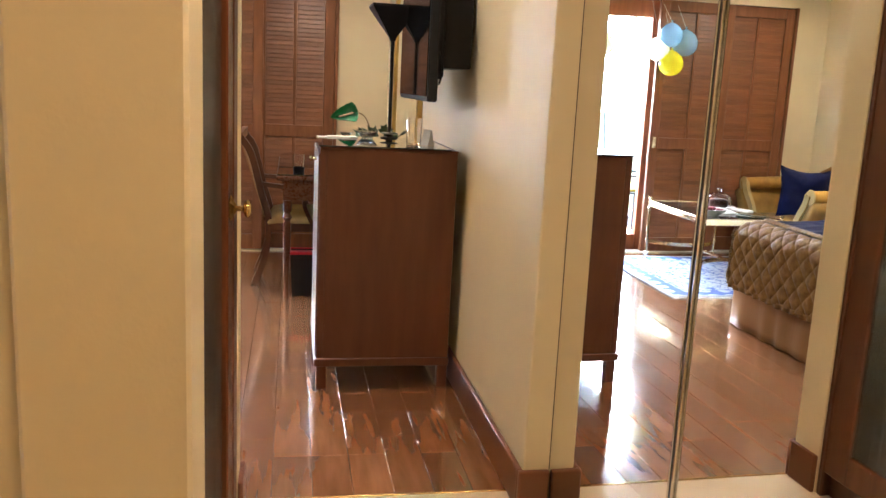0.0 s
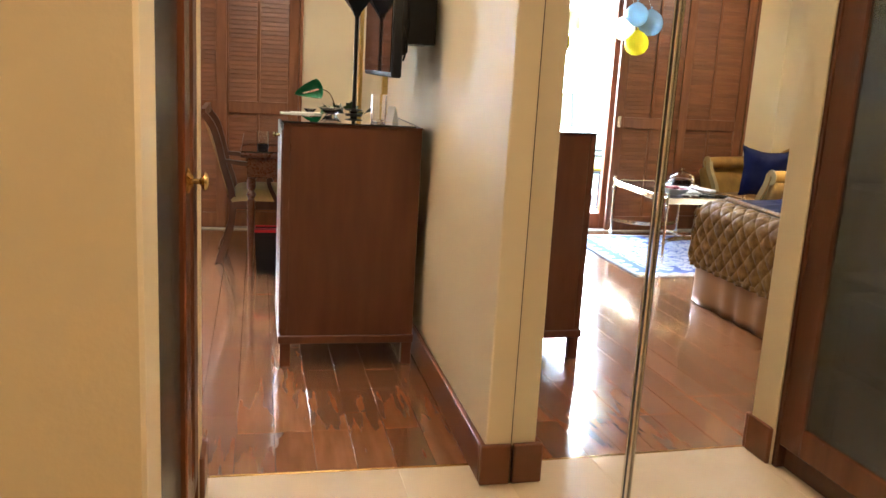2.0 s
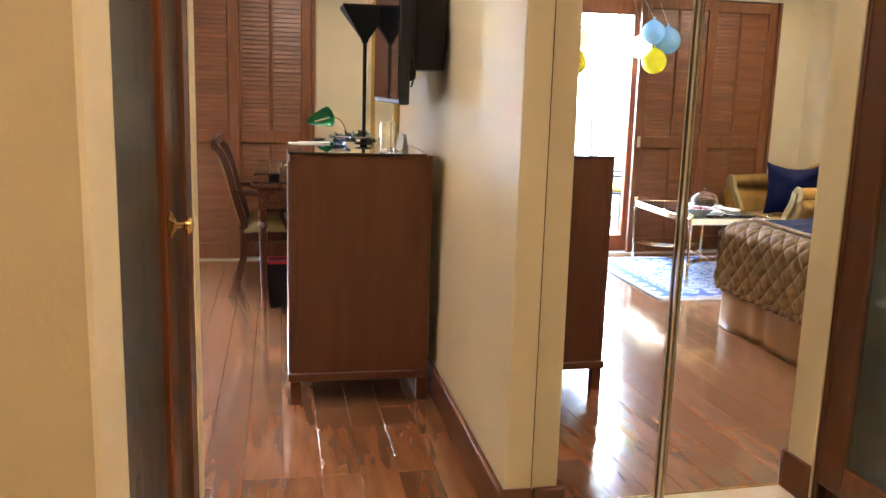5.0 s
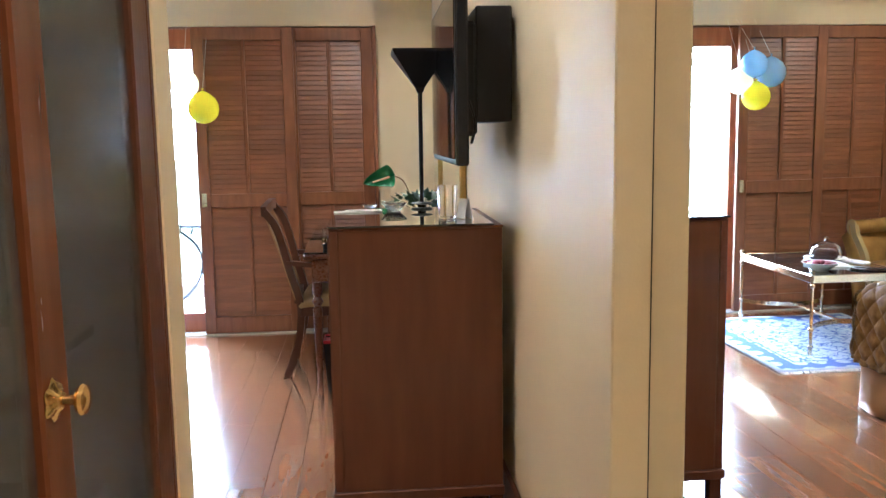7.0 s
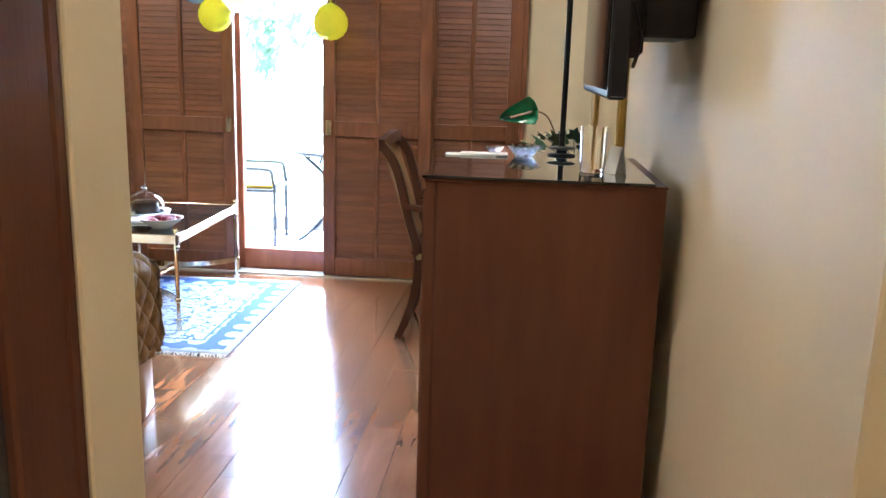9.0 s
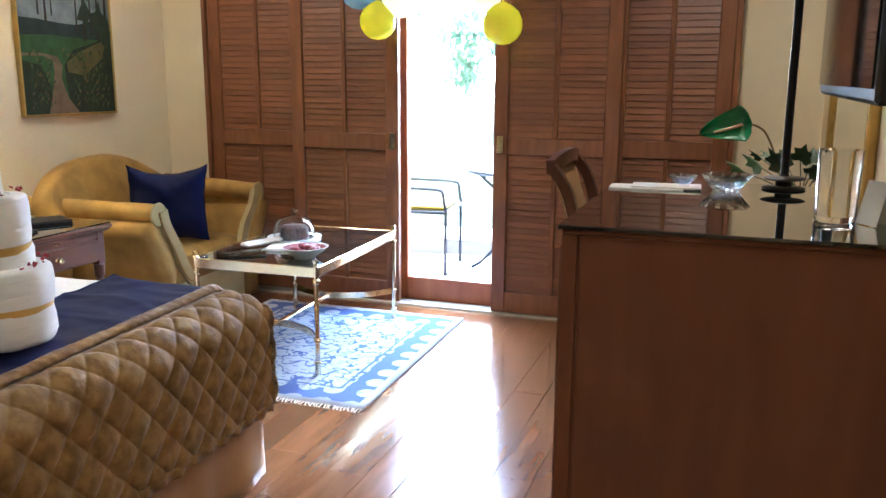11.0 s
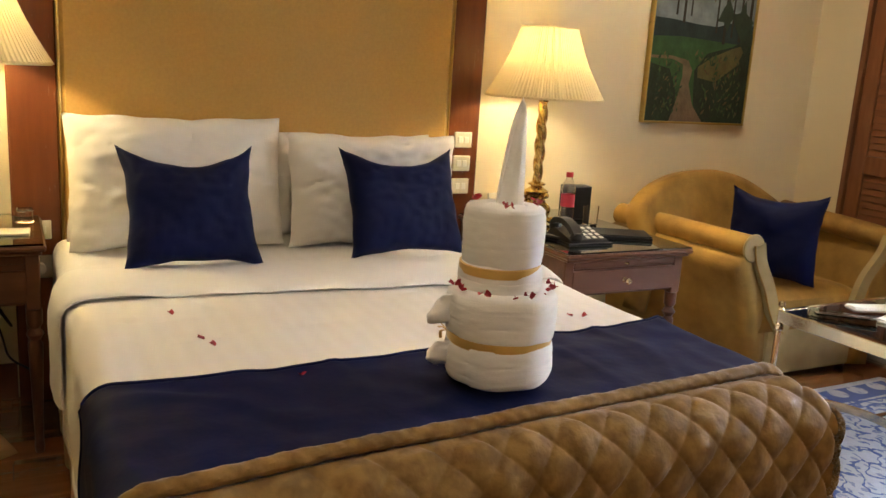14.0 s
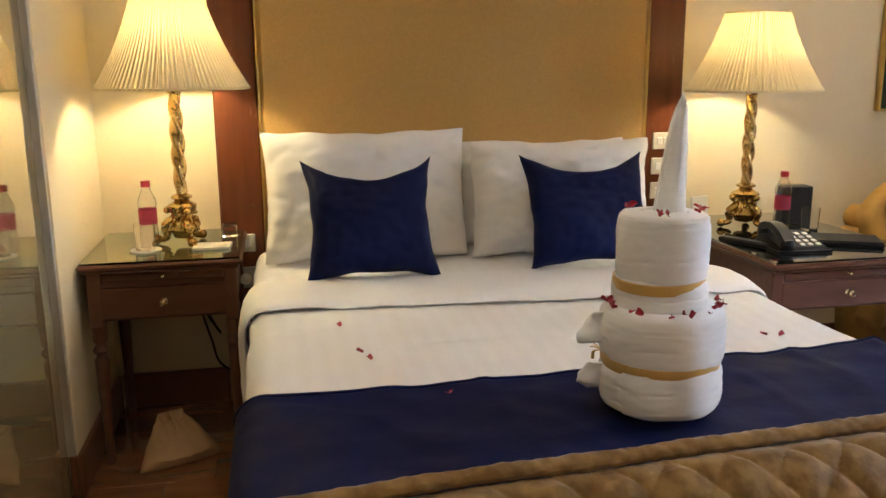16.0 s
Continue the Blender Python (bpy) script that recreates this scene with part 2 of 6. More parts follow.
def thing(name, label, category, x=0.0, y=0.0, z=0.0, rz=0.0, group="", kind=""):
    ob = new(name)
    ob.matrix_world = pose(x, y, z, 0, 0, rz)
    return tagged(ob, label, category, group, kind)


def part(name, bm, material, parent=None, label="", smooth=False, solid=0.0, m=None):
    me = bpy.data.meshes.new(name)
    bmesh.ops.recalc_face_normals(bm, faces=bm.faces)
    bm.to_mesh(me)
    bm.free()
    me.materials.append(material)
    if smooth:
        me.shade_smooth()
        me.set_sharp_from_angle(angle=radians(40))
    ob = new(name, me)
    if parent:
        ob.parent = parent
    if m:
        ob.matrix_basis = m
    if label:
        ob["label"] = label
    if solid:
        mod = ob.modifiers.new("thickness", "SOLIDIFY")
        mod.thickness, mod.offset = solid, -1
    return ob


def solo(name, bm, material, label, category, m=None, smooth=False, solid=0.0, group="", kind=""):
    return tagged(part(name, bm, material, None, "", smooth, solid, m), label, category, group, kind)


def B():
    return bmesh.new()


def box(bm, x0, x1, y0, y1, z0, z1, bev=0.003, seg=1):
    v = bmesh.ops.create_cube(bm, size=1, matrix=Matrix.LocRotScale(((x0 + x1) / 2, (y0 + y1) / 2, (z0 + z1) / 2), None, (abs(x1 - x0), abs(y1 - y0), abs(z1 - z0))))["verts"]
    if bev:
        bmesh.ops.bevel(bm, geom=list({e for a in v for e in a.link_edges}), offset=min(bev, 0.45 * min(abs(x1 - x0), abs(y1 - y0), abs(z1 - z0))), segments=seg, affect="EDGES", profile=0.5)
    return bm


def boxes(*rows, bev=0.003):
    bm = B()
    for r in rows:
        box(bm, *r, bev=bev)
    return bm


def lathe(bm, profile, x=0.0, y=0.0, z=0.0, seg=20, lobes=0, depth=0.0, twist=0.0, caps=True):
    """A turned shape from (radius, height) rows; lobes and twist make it fluted or spiral."""
    rings = []
    for r, h in profile:
        ring = []
        for i in range(seg):
            a = 2 * math.pi * i / seg
            rr = r * (1 + depth * math.cos(lobes * (a + twist * h))) if lobes else r
            ring.append(bm.verts.new((x + rr * math.cos(a), y + rr * math.sin(a), z + h)))
        rings.append(ring)
    for a, b in zip(rings, rings[1:]):
        for i in range(seg):
            bm.faces.new((a[i], a[(i + 1) % seg], b[(i + 1) % seg], b[i]))
    if caps and profile[0][0] > 1e-4:
        bm.faces.new(rings[0][::-1])
    if caps and profile[-1][0] > 1e-4:
        bm.faces.new(rings[-1])
    bmesh.ops.remove_doubles(bm, verts=[v for r in (rings[0], rings[-1]) for v in r], dist=1e-5)
    return bm


def tube(bm, points, r, seg=8, r1=None):
    """A round bar along points, tapering from r to r1."""
    pts = [Vector(p) for p in points]
    rings = []
    for i, p in enumerate(pts):
        d = (pts[min(i + 1, len(pts) - 1)] - pts[max(i - 1, 0)]).normalized()
        u = d.cross(Vector((0, 0, 1)) if abs(d.z) < 0.95 else Vector((0, 1, 0))).normalized()
        v = d.cross(u)
        rr = r if r1 is None else r + (r1 - r) * i / (len(pts) - 1)
        rings.append([bm.verts.new(p + rr * (math.cos(2 * math.pi * k / seg) * u + math.sin(2 * math.pi * k / seg) * v)) for k in range(seg)])
    for a, b in zip(rings, rings[1:]):
        for k in range(seg):
            bm.faces.new((a[k], a[(k + 1) % seg], b[(k + 1) % seg], b[k]))
    bm.faces.new(rings[0][::-1])
    bm.faces.new(rings[-1])
    return bm


def bar(bm, points, w, h, up=(0, 0, 1)):
    """A flat bar w wide and h high swept along points."""
    pts, up = [Vector(p) for p in points], Vector(up)
    rings = []
    for i, p in enumerate(pts):
        d = (pts[min(i + 1, len(pts) - 1)] - pts[max(i - 1, 0)]).normalized()
        s = d.cross(up).normalized()
        u = s.cross(d)
        rings.append([bm.verts.new(p + a * w / 2 * s + b * h / 2 * u) for a, b in ((-1, -1), (1, -1), (1, 1), (-1, 1))])
    for a, b in zip(rings, rings[1:]):
        for k in range(4):
            bm.faces.new((a[k], a[(k + 1) % 4], b[(k + 1) % 4], b[k]))
    bm.faces.new(rings[0][::-1])
    bm.faces.new(rings[-1])
    return bm


def curve_points(points, n=8):
    """A smooth line through points (Catmull-Rom)."""
    p = [Vector(q) for q in points]
    p = [2 * p[0] - p[1], *p, 2 * p[-1] - p[-2]]
    out = []
    for a, b, c, d in zip(p, p[1:], p[2:], p[3:]):
        for k in range(n):
            t = k / n
            out.append(0.5 * (2 * b + (c - a) * t + (2 * a - 5 * b + 4 * c - d) * t * t + (3 * b - a - 3 * c + d) * t ** 3))
    return out + [p[-2]]


def grid(bm, f, nu, nv):
    """A sheet of nu by nv cells whose corners are f(u, v), u and v from 0 to 1."""
    vs = [[bm.verts.new(f(i / nu, j / nv)) for j in range(nv + 1)] for i in range(nu + 1)]
    for i in range(nu):
        for j in range(nv):
            bm.faces.new((vs[i][j], vs[i + 1][j], vs[i + 1][j + 1], vs[i][j + 1]))
    return bm


def wobble(x, y, z, s=1.0):
    return noise.noise(Vector((x * s, y * s, z * s)))


def cushion(bm, w, h, d, pinch=0.12, n=18, sag=0.0, seed=0.0, crease=1.0):
    """A stuffed pillow standing in the xz plane, w by h, d thick, with pinched sides, pointed corners and creases."""
    for side in (-1, 1):
        def f(u, v):
            a, b = 2 * u - 1, 2 * v - 1
            x = a * w / 2 * (1 - pinch * (1 - b * b) * abs(a) ** 3) + 0.006 * crease * wobble(b * 3, seed, 5) * abs(a) ** 3
            z = b * h / 2 * (1 - pinch * (1 - a * a) * abs(b) ** 3) - sag * (1 - a * a) * max(0, b) + 0.006 * crease * wobble(a * 3, seed, 7) * abs(b) ** 3
            t = max(0.0, (1 - a ** 4) * (1 - b ** 4)) ** 0.55
            y = side * d / 2 * t * (1 + 0.22 * wobble(a * 1.6 + seed, b * 1.6, side))
            fold = max(0.0, 1 - abs(wobble(a * 2.2 + seed, b * 2.2 - a, side * 3)) * 7)
            rim = max(abs(a), abs(b)) ** 2
            y += side * t * crease * (0.006 * wobble(7 * a + seed, 7 * b, side) - 0.012 * fold * rim)
            return (x, y, z + h / 2)
        grid(bm, f, n, n)
    bmesh.ops.remove_doubles(bm, verts=bm.verts, dist=1e-4)
    return bm


# ---- structure ----
WX0, WX1 = -2.85, 0.95          # headboard wall and television wall
SY, NY, CZ = 2.66, 6.95, 2.62   # partition wall, terrace wall, ceiling
SETTING = dict(kind="structure")


def structure(name, bm, material, label, category, **more):
    return solo(name, bm, material, label, category, kind="structure", **more)


structure("wall_west", boxes((WX0 - 0.15, WX0, SY - 0.4, NY + 0.2, 0, CZ), bev=0), CREAM, "cream painted wall behind the bed", "wall")
structure("wall_east", boxes((WX1 + 0.007, 1.15, 2.69, NY + 0.2, 0, CZ), bev=0.004), CREAM, "cream painted wall beside the wooden cabinet", "wall")
wn_bm = boxes((WX0, -2.46, NY, NY + 0.2, 0, CZ), (0.56, 0.962, NY, NY + 0.2, 0, CZ), (-2.46, 0.56, NY - 0.10, NY + 0.2, 2.075, CZ), bev=0)
structure("wall_north", wn_bm, CREAM, "cream painted wall round the louvred shutters", "wall")
structure("wall_south", boxes((WX0, -2.17, SY - 0.16, SY, 0, CZ), (-0.62, 0.080, 2.668, 2.800, 0, CZ), (-0.62, -0.5, SY - 0.16, 2.668, 0, CZ), (-2.17, -0.62, SY - 0.2, SY - 0.1, 0, CZ), bev=0.003), CREAM, "cream painted wall beside the wardrobe", "wall")
structure("wall_entrance", boxes((-0.108, 0.10, 1.377, 1.545, 0, CZ), bev=0.006), CREAM, "cream painted wall end with a faint scuff", "wall")
structure("wall_entrance_back", boxes((-1.1, -0.95, -1.2, 1.377, 0, CZ), (-0.95, 1.25, -1.2, -1.05, 0, CZ), (1.075, 1.25, -1.05, 0.35, 0, CZ), (-0.95, -0.12, 1.43, 1.545, 0, CZ), bev=0), CREAM, "cream painted walls of the entrance hall", "wall")
structure("wall_closet", boxes((1.09, 1.25, 0.35, 2.70, 0, CZ), (-0.65, -0.5, 1.545, 2.66, 0, CZ), bev=0), CREAM, "cream painted closet wall", "wall")
structure("ceiling", boxes((-3.0, 1.25, -1.2, NY + 0.2, CZ, CZ + 0.12), bev=0), WHITE_PAINT, "white painted ceiling", "ceiling")
floor = structure("floor", boxes((WX0 - 0.1, 1.1, 2.62, 7.15, -0.12, -0.012), bev=0), GROOVE, "glossy reddish-brown wooden plank floor", "floor")
hall_floor = structure("floor_entrance", boxes((-1.0, 1.2, -1.1, 2.82, -0.12, -0.0115), bev=0), MARBLE, "polished beige marble floor of the entrance", "floor")
structure("threshold", boxes((0.07, 1.0, 2.812, 2.820, -0.02, 0.002), bev=0.001), OLD_BRASS, "thin brass threshold strip between marble and planks", "threshold")


def skirting(name, *rows):
    bm = B()
    for x0, x1, y0, y1 in rows:
        box(bm, x0, x1, y0, y1, 0, 0.135, bev=0.006, seg=2)
    return structure(name, bm, SKIRTING, "reddish-brown polished wooden skirting board", "baseboard")


skirting("baseboard", (0.937, 0.956, 2.688, NY), (0.937, 1.038, 2.667, 2.690))
skirting("baseboard_west", (WX0, WX0 + 0.018, 2.68, 3.07), (WX0, WX0 + 0.018, 4.88, NY), (WX0 + 0.018, -2.46, NY - 0.018, NY), (0.56, 0.94, NY - 0.018, NY))
skirting("baseboard_south", (WX0 + 0.02, -2.15, SY, SY + 0.018), (-2.168, -2.15, 2.638, SY), (-0.6, 0.096, 2.800, 2.816), (0.080, 0.096, 2.668, 2.800))

# mirror doors of the closet
mirror_doors = thing("mirror_closet_door", "full-height sliding mirror doors with chrome edge strips", "mirror", 0, 0, 0, kind="structure")
mirror_doors.matrix_world = pose(1.041, 2.70, 0, 0, -0.19, 0.957)
part("mirror_pane", boxes((0.0, 0.02, -0.790, -0.012, 0.004, 2.5), bev=0.0), MIRROR, mirror_doors)
part("mirror_pane", boxes((-0.002, 0.018, -2.33, -0.806, 0.004, 2.5), bev=0.0), MIRROR, mirror_doors)
part("edge_strip", boxes((-0.008, 0.0, -0.792, -0.785, 0.0, 2.5), bev=0.002), CHROME, mirror_doors, "chrome edge strip")
part("gap_seal", boxes((-0.005, 0.0, -0.803, -0.792, 0.0, 2.5), bev=0), BLACK, mirror_doors, "dark seal between the doors")
part("edge_strip", boxes((-0.009, -0.002, -0.812, -0.803, 0.0, 2.5), bev=0.0025), CHROME, mirror_doors, "chrome edge strip")
part("edge_strip", boxes((-0.001, 0.004, -0.012, -0.0095, 0.0, 2.5), bev=0), BLACK, mirror_doors, "dark edge line")

# glass partition beside the bed
partition = thing("glass_partition", "reflecting beige glass partition beside the nightstand", "partition", 0, 0, 0, kind="structure")
part("pane", boxes((-2.160, -0.64, 2.61, 2.636, 0.0, 2.55), bev=0), PARTITION, partition)
part("edge_trim", boxes((-2.168, -2.150, 2.60, 2.657, 0.135, 2.55), bev=0.002), GREY_TRIM, partition, "grey metal edge trim")

# ---- wardrobe in the entrance ----


def wardrobe_door(parent, width, s=1, near=0.075, far=0.075, knob=0.0):
    """A framed door with a smoked panel, hinged at its own origin, running along y (s = 1) or against it."""
    d = new("door")
    d.parent = parent
    part("hinge_stile", boxes((-0.03, 0, 0, s * near, 0.09, 2.3), bev=0.004), MAHOGANY, d, "dark hinge stile")
    part("frame", boxes((-0.03, 0, s * (width - far), s * width, 0.09, 2.3), (-0.03, 0, s * near, s * (width - far), 0.09, 0.19), (-0.03, 0, s * near, s * (width - far), 2.2, 2.3), bev=0.004), HEAD_WOOD, d)
    part("panel", boxes((-0.022, -0.012, s * (near - 0.005), s * (width - far + 0.005), 0.18, 2.21), bev=0), GREY_PANEL, d, "smoked grey panel with fine vertical streaks")
    if knob:
        at = pose(0, s * (width - knob), 1.052, 0, 90, 0)
        rose = lathe(B(), [(0.0, 0), (0.018, 0), (0.023, 0.002), (0.020, 0.005), (0.012, 0.008), (0.009, 0.012), (0.0, 0.012)], seg=36, lobes=6, depth=0.13)
        part("rosette", rose, OLD_BRASS, d, "ornate cast brass rosette", smooth=True, m=at)
        k = lathe(B(), [(0.006, 0.010), (0.0055, 0.024), (0.009, 0.027), (0.015, 0.030), (0.018, 0.034), (0.016, 0.038), (0.009, 0.041), (0, 0.042)], seg=22)
        part("knob", k, BRASS, d, "polished brass knob", smooth=True, m=at)
    return d


wardrobe = thing("wardrobe", "brown wood wardrobe, smoked grey door panels, brass knob, one door ajar", "wardrobe", 0, 0, 0)
part("frame", boxes((-0.45, 0.078, 2.640, 2.664, 0, 2.4), (-0.45, 0.040, 1.547, 1.572, 0, 2.4), (-0.45, 0.046, 1.572, 2.640, 0, 0.085), (-0.45, 0.046, 1.572, 2.640, 2.305, 2.4), bev=0.004), MAHOGANY, wardrobe)
part("back_panel", boxes((-0.48, -0.45, 1.56, 2.662, 0, 2.4), bev=0), MAHOGANY, wardrobe)
part("shelf", boxes((-0.44, -0.05, 1.58, 2.635, 0.68, 0.70)), SHUTTER, wardrobe)
part("shelf", boxes((-0.44, -0.05, 1.58, 2.635, 0.98, 1.00)), SHUTTER, wardrobe)
for z in (0.10, 0.38):
    part("drawer", boxes((-0.44, -0.07, 1.98, 2.60, z, z + 0.26), bev=0.006), SHUTTER, wardrobe)
    part("drawer_frame", boxes((-0.07, -0.055, 1.98, 2.60, z, z + 0.035), (-0.07, -0.055, 1.98, 2.60, z + 0.225, z + 0.26), (-0.07, -0.055, 1.98, 2.02, z + 0.035, z + 0.225), (-0.07, -0.055, 2.56, 2.60, z + 0.035, z + 0.225)), DESK_WOOD, wardrobe)
    part("drawer_knob", lathe(B(), [(0.012, 0), (0.006, 0.006), (0.012, 0.018), (0, 0.024)], seg=14), BRASS, wardrobe, "small brass knob", smooth=True, m=pose(-0.055, 2.29, z + 0.02, 0, 90, 0))
wardrobe_door(wardrobe, 0.470, 1, 0.05, 0.075, 0.050).matrix_basis = pose(0.083, 1.577, 0, 0, 0, -2.9)
wardrobe_door(wardrobe, 0.60, -1, 0.105, 0.03).matrix_basis = pose(0.078, 2.638, 0)

# ---- louvred shutters and the terrace door ----


def shutter_leaf(name, label, x0, x1, y, handle=None):
    """A louvred leaf 2.05 m high with a middle rail and four fields of slats."""
    leaf = thing(name, label, "shutter", x0, y, 0.012, group="louvred shutter leaves")
    w, top, st = x1 - x0, 2.05, 0.075
    part("stile", boxes((0, st, -0.018, 0.018, 0, top)), SHUTTER, leaf)
    part("stile", boxes((w - st, w, -0.018, 0.018, 0, top)), SHUTTER, leaf)
    part("rail", boxes((st, w - st, -0.017, 0.017, 0, 0.115)), SHUTTER, leaf)
    part("rail", boxes((st, w - st, -0.017, 0.017, 0.865, 0.955)), SHUTTER, leaf)
    part("rail", boxes((st, w - st, -0.017, 0.017, top - 0.085, top)), SHUTTER, leaf)
    part("mullion", boxes((w / 2 - 0.012, w / 2 + 0.012, -0.016, 0.014, 0.115, 0.865), (w / 2 - 0.012, w / 2 + 0.012, -0.016, 0.014, 0.955, top - 0.085)), SHUTTER, leaf)
    half = w / 2 - st - 0.013
    sm = B()
    box(sm, -half / 2, half / 2, -0.0026, 0.0026, -0.020, 0.020, bev=0.0015)
    first = part("slat", sm, SLAT, leaf)
    spots = [(z, c) for lo, hi in ((0.135, 0.85), (0.975, top - 0.10)) for z in np.linspace(lo, hi, round((hi - lo) / 0.031)) for c in (st + half / 2 + 0.001, w - st - half / 2 - 0.001)]
    for i, (z, c) in enumerate(spots):
        s = first if i == 0 else new("slat", first.data)
        s.parent = leaf
        s.matrix_basis = pose(c, 0.0, z, -12 + random.uniform(-1.5, 1.5))
    if handle:
        hx = 0.036 if handle < 0 else w - 0.036
        h = boxes((-0.017, 0.017, -0.003, 0.002, -0.046, 0.046), bev=0.0015)
        box(h, -0.0165, -0.011, -0.006, -0.003, -0.045, 0.045, 0.001)
        box(h, 0.011, 0.0165, -0.006, -0.003, -0.045, 0.045, 0.001)
        box(h, -0.011, 0.011, -0.006, -0.003, 0.038, 0.045, 0.001)
        box(h, -0.011, 0.011, -0.006, -0.003, -0.045, -0.038, 0.001)
        part("handle", h, PALE_BRASS, leaf, "recessed brass pull", m=pose(hx, -0.0195, 0.915))
    return leaf


FIXED = "reddish-brown louvred wooden shutter leaf, closed against the window"
SLIDING = "reddish-brown louvred sliding shutter with brass pull beside the terrace door"
shutter_leaf("shutter_leaf", FIXED, -2.435, -1.79, 6.84)
shutter_leaf("shutter_leaf", SLIDING, -1.855, -1.192, 6.785, 1)
shutter_leaf("shutter_leaf", SLIDING, -0.645, 0.012, 6.785, -1)
shutter_leaf("shutter_leaf", FIXED, -0.05, 0.535, 6.84)
surround = thing("shutter_surround", "reddish-brown wooden frame and floor track round the shutters", "frame", 0, 0, 0, kind="structure")
part("jamb", boxes((-2.462, -2.437, 6.80, NY, 0, 2.073)), SHUTTER, surround)
part("jamb", boxes((0.537, 0.562, 6.80, NY, 0, 2.073)), SHUTTER, surround)
part("head", boxes((-2.437, 0.537, 6.87, NY, 2.062, 2.073)), SHUTTER, surround)
part("track", boxes((-2.44, 0.54, 6.752, 6.862, -0.004, 0.010), bev=0.002), GREY_TRIM, surround, "pale metal floor track")
terrace_door = thing("door_terrace", "glazed terrace door in a reddish-brown wooden frame", "door", 0, 0, 0, kind="structure")
part("frame", boxes((-1.262, -1.188, 6.89, 6.95, 0, 2.07), (-0.62, -0.55, 6.89, 6.95, 0, 2.07), (-1.188, -0.62, 6.89, 6.95, 1.93, 2.07), (-1.188, -0.62, 6.885, 6.955, 0.0, 0.135), bev=0.004), DOOR_WOOD, terrace_door)
pane = part("pane", boxes((-1.19, -0.615, 6.918, 6.924, 0.13, 1.94), bev=0), GLASS, terrace_door)
pane.visible_shadow = False
for xa, xb in ((-2.437, -1.262), (-0.55, 0.537)):
    part("side_panel", boxes((xa, xb, 6.90, 6.94, 0, 2.062), bev=0), MAHOGANY, terrace_door, "closed panel behind the shutters")

# ---- cabinet with the things on it ----
cabinet = thing("cabinet", "dark mahogany cabinet with a glass sheet on top, against the wall", "cabinet", 0.339, 3.774, 0)
CW, CD, CH = 0.572, 0.66, 1.042
part("body", boxes((0.012, CW - 0.008, 0.004, CD - 0.004, 0.12, CH - 0.008)), MAHOGANY, cabinet)
part("base_rail", boxes((-0.009, CW + 0.004, -0.010, CD + 0.002, 0.105, 0.140), bev=0.003), MAHOGANY, cabinet)
part("side_frame", boxes((0.0, 0.026, 0, 0.012, 0.14, CH - 0.008), (0.030, CW, 0, 0.012, 0.14, CH - 0.008), bev=0.0015), MAHOGANY, cabinet)
part("door", boxes((-0.006, 0.010, 0.015, CD / 2 - 0.003, 0.145, CH - 0.03)), MAHOGANY, cabinet)
part("door", boxes((-0.006, 0.010, CD / 2 + 0.003, CD - 0.015, 0.145, CH - 0.03)), MAHOGANY, cabinet)
part("top", boxes((0.0, CW + 0.004, 0.001, CD + 0.002, CH - 0.008, CH), bev=0.002), MAHOGANY, cabinet)
for lx, ly in ((0.0, 0.0), (CW - 0.045, 0.0), (0.0, CD - 0.045), (CW - 0.045, CD - 0.045)):
    part("leg", boxes((lx, lx + 0.045, ly, ly + 0.045, 0, 0.105)), MAHOGANY, cabinet)
k = lathe(B(), [(0.010, 0), (0.006, 0.006), (0.006, 0.016), (0.013, 0.022), (0.010, 0.030), (0, 0.032)], seg=14)
part("knob", k, PALE_BRASS, cabinet, "pale brass knob", smooth=True, m=pose(-0.006, 0.30, CH - 0.075, 0, -90, 0))
glass_sheet = solo("glass_sheet", boxes((0.333, 0.883, 3.768, 4.438, CH + 0.0005, CH + 0.0075), bev=0.0015), DARK_GLASS, "dark reflecting glass sheet lying on the cabinet", "glass sheet")
TOP = CH + 0.008

tv = thing("television", "black flat television on a swivel wall bracket", "television", 0.757, 4.05, 1.245, -0.5)
part("case", boxes((-0.012, 0.028, -0.45, 0.45, 0, 0.56), bev=0.006), BLACK, tv)
part("screen", boxes((-0.0155, -0.0125, -0.435, 0.435, 0.02, 0.545), bev=0), SCREEN, tv, "glossy black screen")
part("rear_housing", boxes((0.028, 0.07, -0.33, 0.33, 0.09, 0.45), bev=0.012), BLACK, tv)
part("wall_bracket", boxes((0.07, 0.186, -0.30, -0.02, 0.135, 0.50), bev=0.005), BLACK, tv, "black wall bracket")
part("cable", tube(B(), curve_points([(0.04, -0.36, 0.20), (0.055, -0.38, 0.13), (0.045, -0.37, 0.07), (0.06, -0.34, 0.12), (0.07, -0.30, 0.24)]), 0.004), BLACK, tv)

table_lamp = thing("torch_lamp", "tall black lamp with a flared square shade on the cabinet", "lamp", 0.686, 4.365, TOP)
ring = B()
lathe(ring, [(0.0, 0), (0.052, 0), (0.058, 0.002), (0.052, 0.005), (0.022, 0.007), (0.022, 0.017), (0.050, 0.020), (0.059, 0.023), (0.050, 0.026), (0.014, 0.028), (0.009, 0.034), (0.0, 0.034)], seg=32)
bmesh.ops.scale(ring, vec=(0.76, 0.76, 1), verts=ring.verts)
part("base", ring, BLACK_METAL, table_lamp, "two thin black discs", smooth=True)
part("pole", tube(B(), [(0, 0, 0.030), (0, 0, 0.47)], 0.0085, 12), BLACK_METAL, table_lamp, smooth=True)
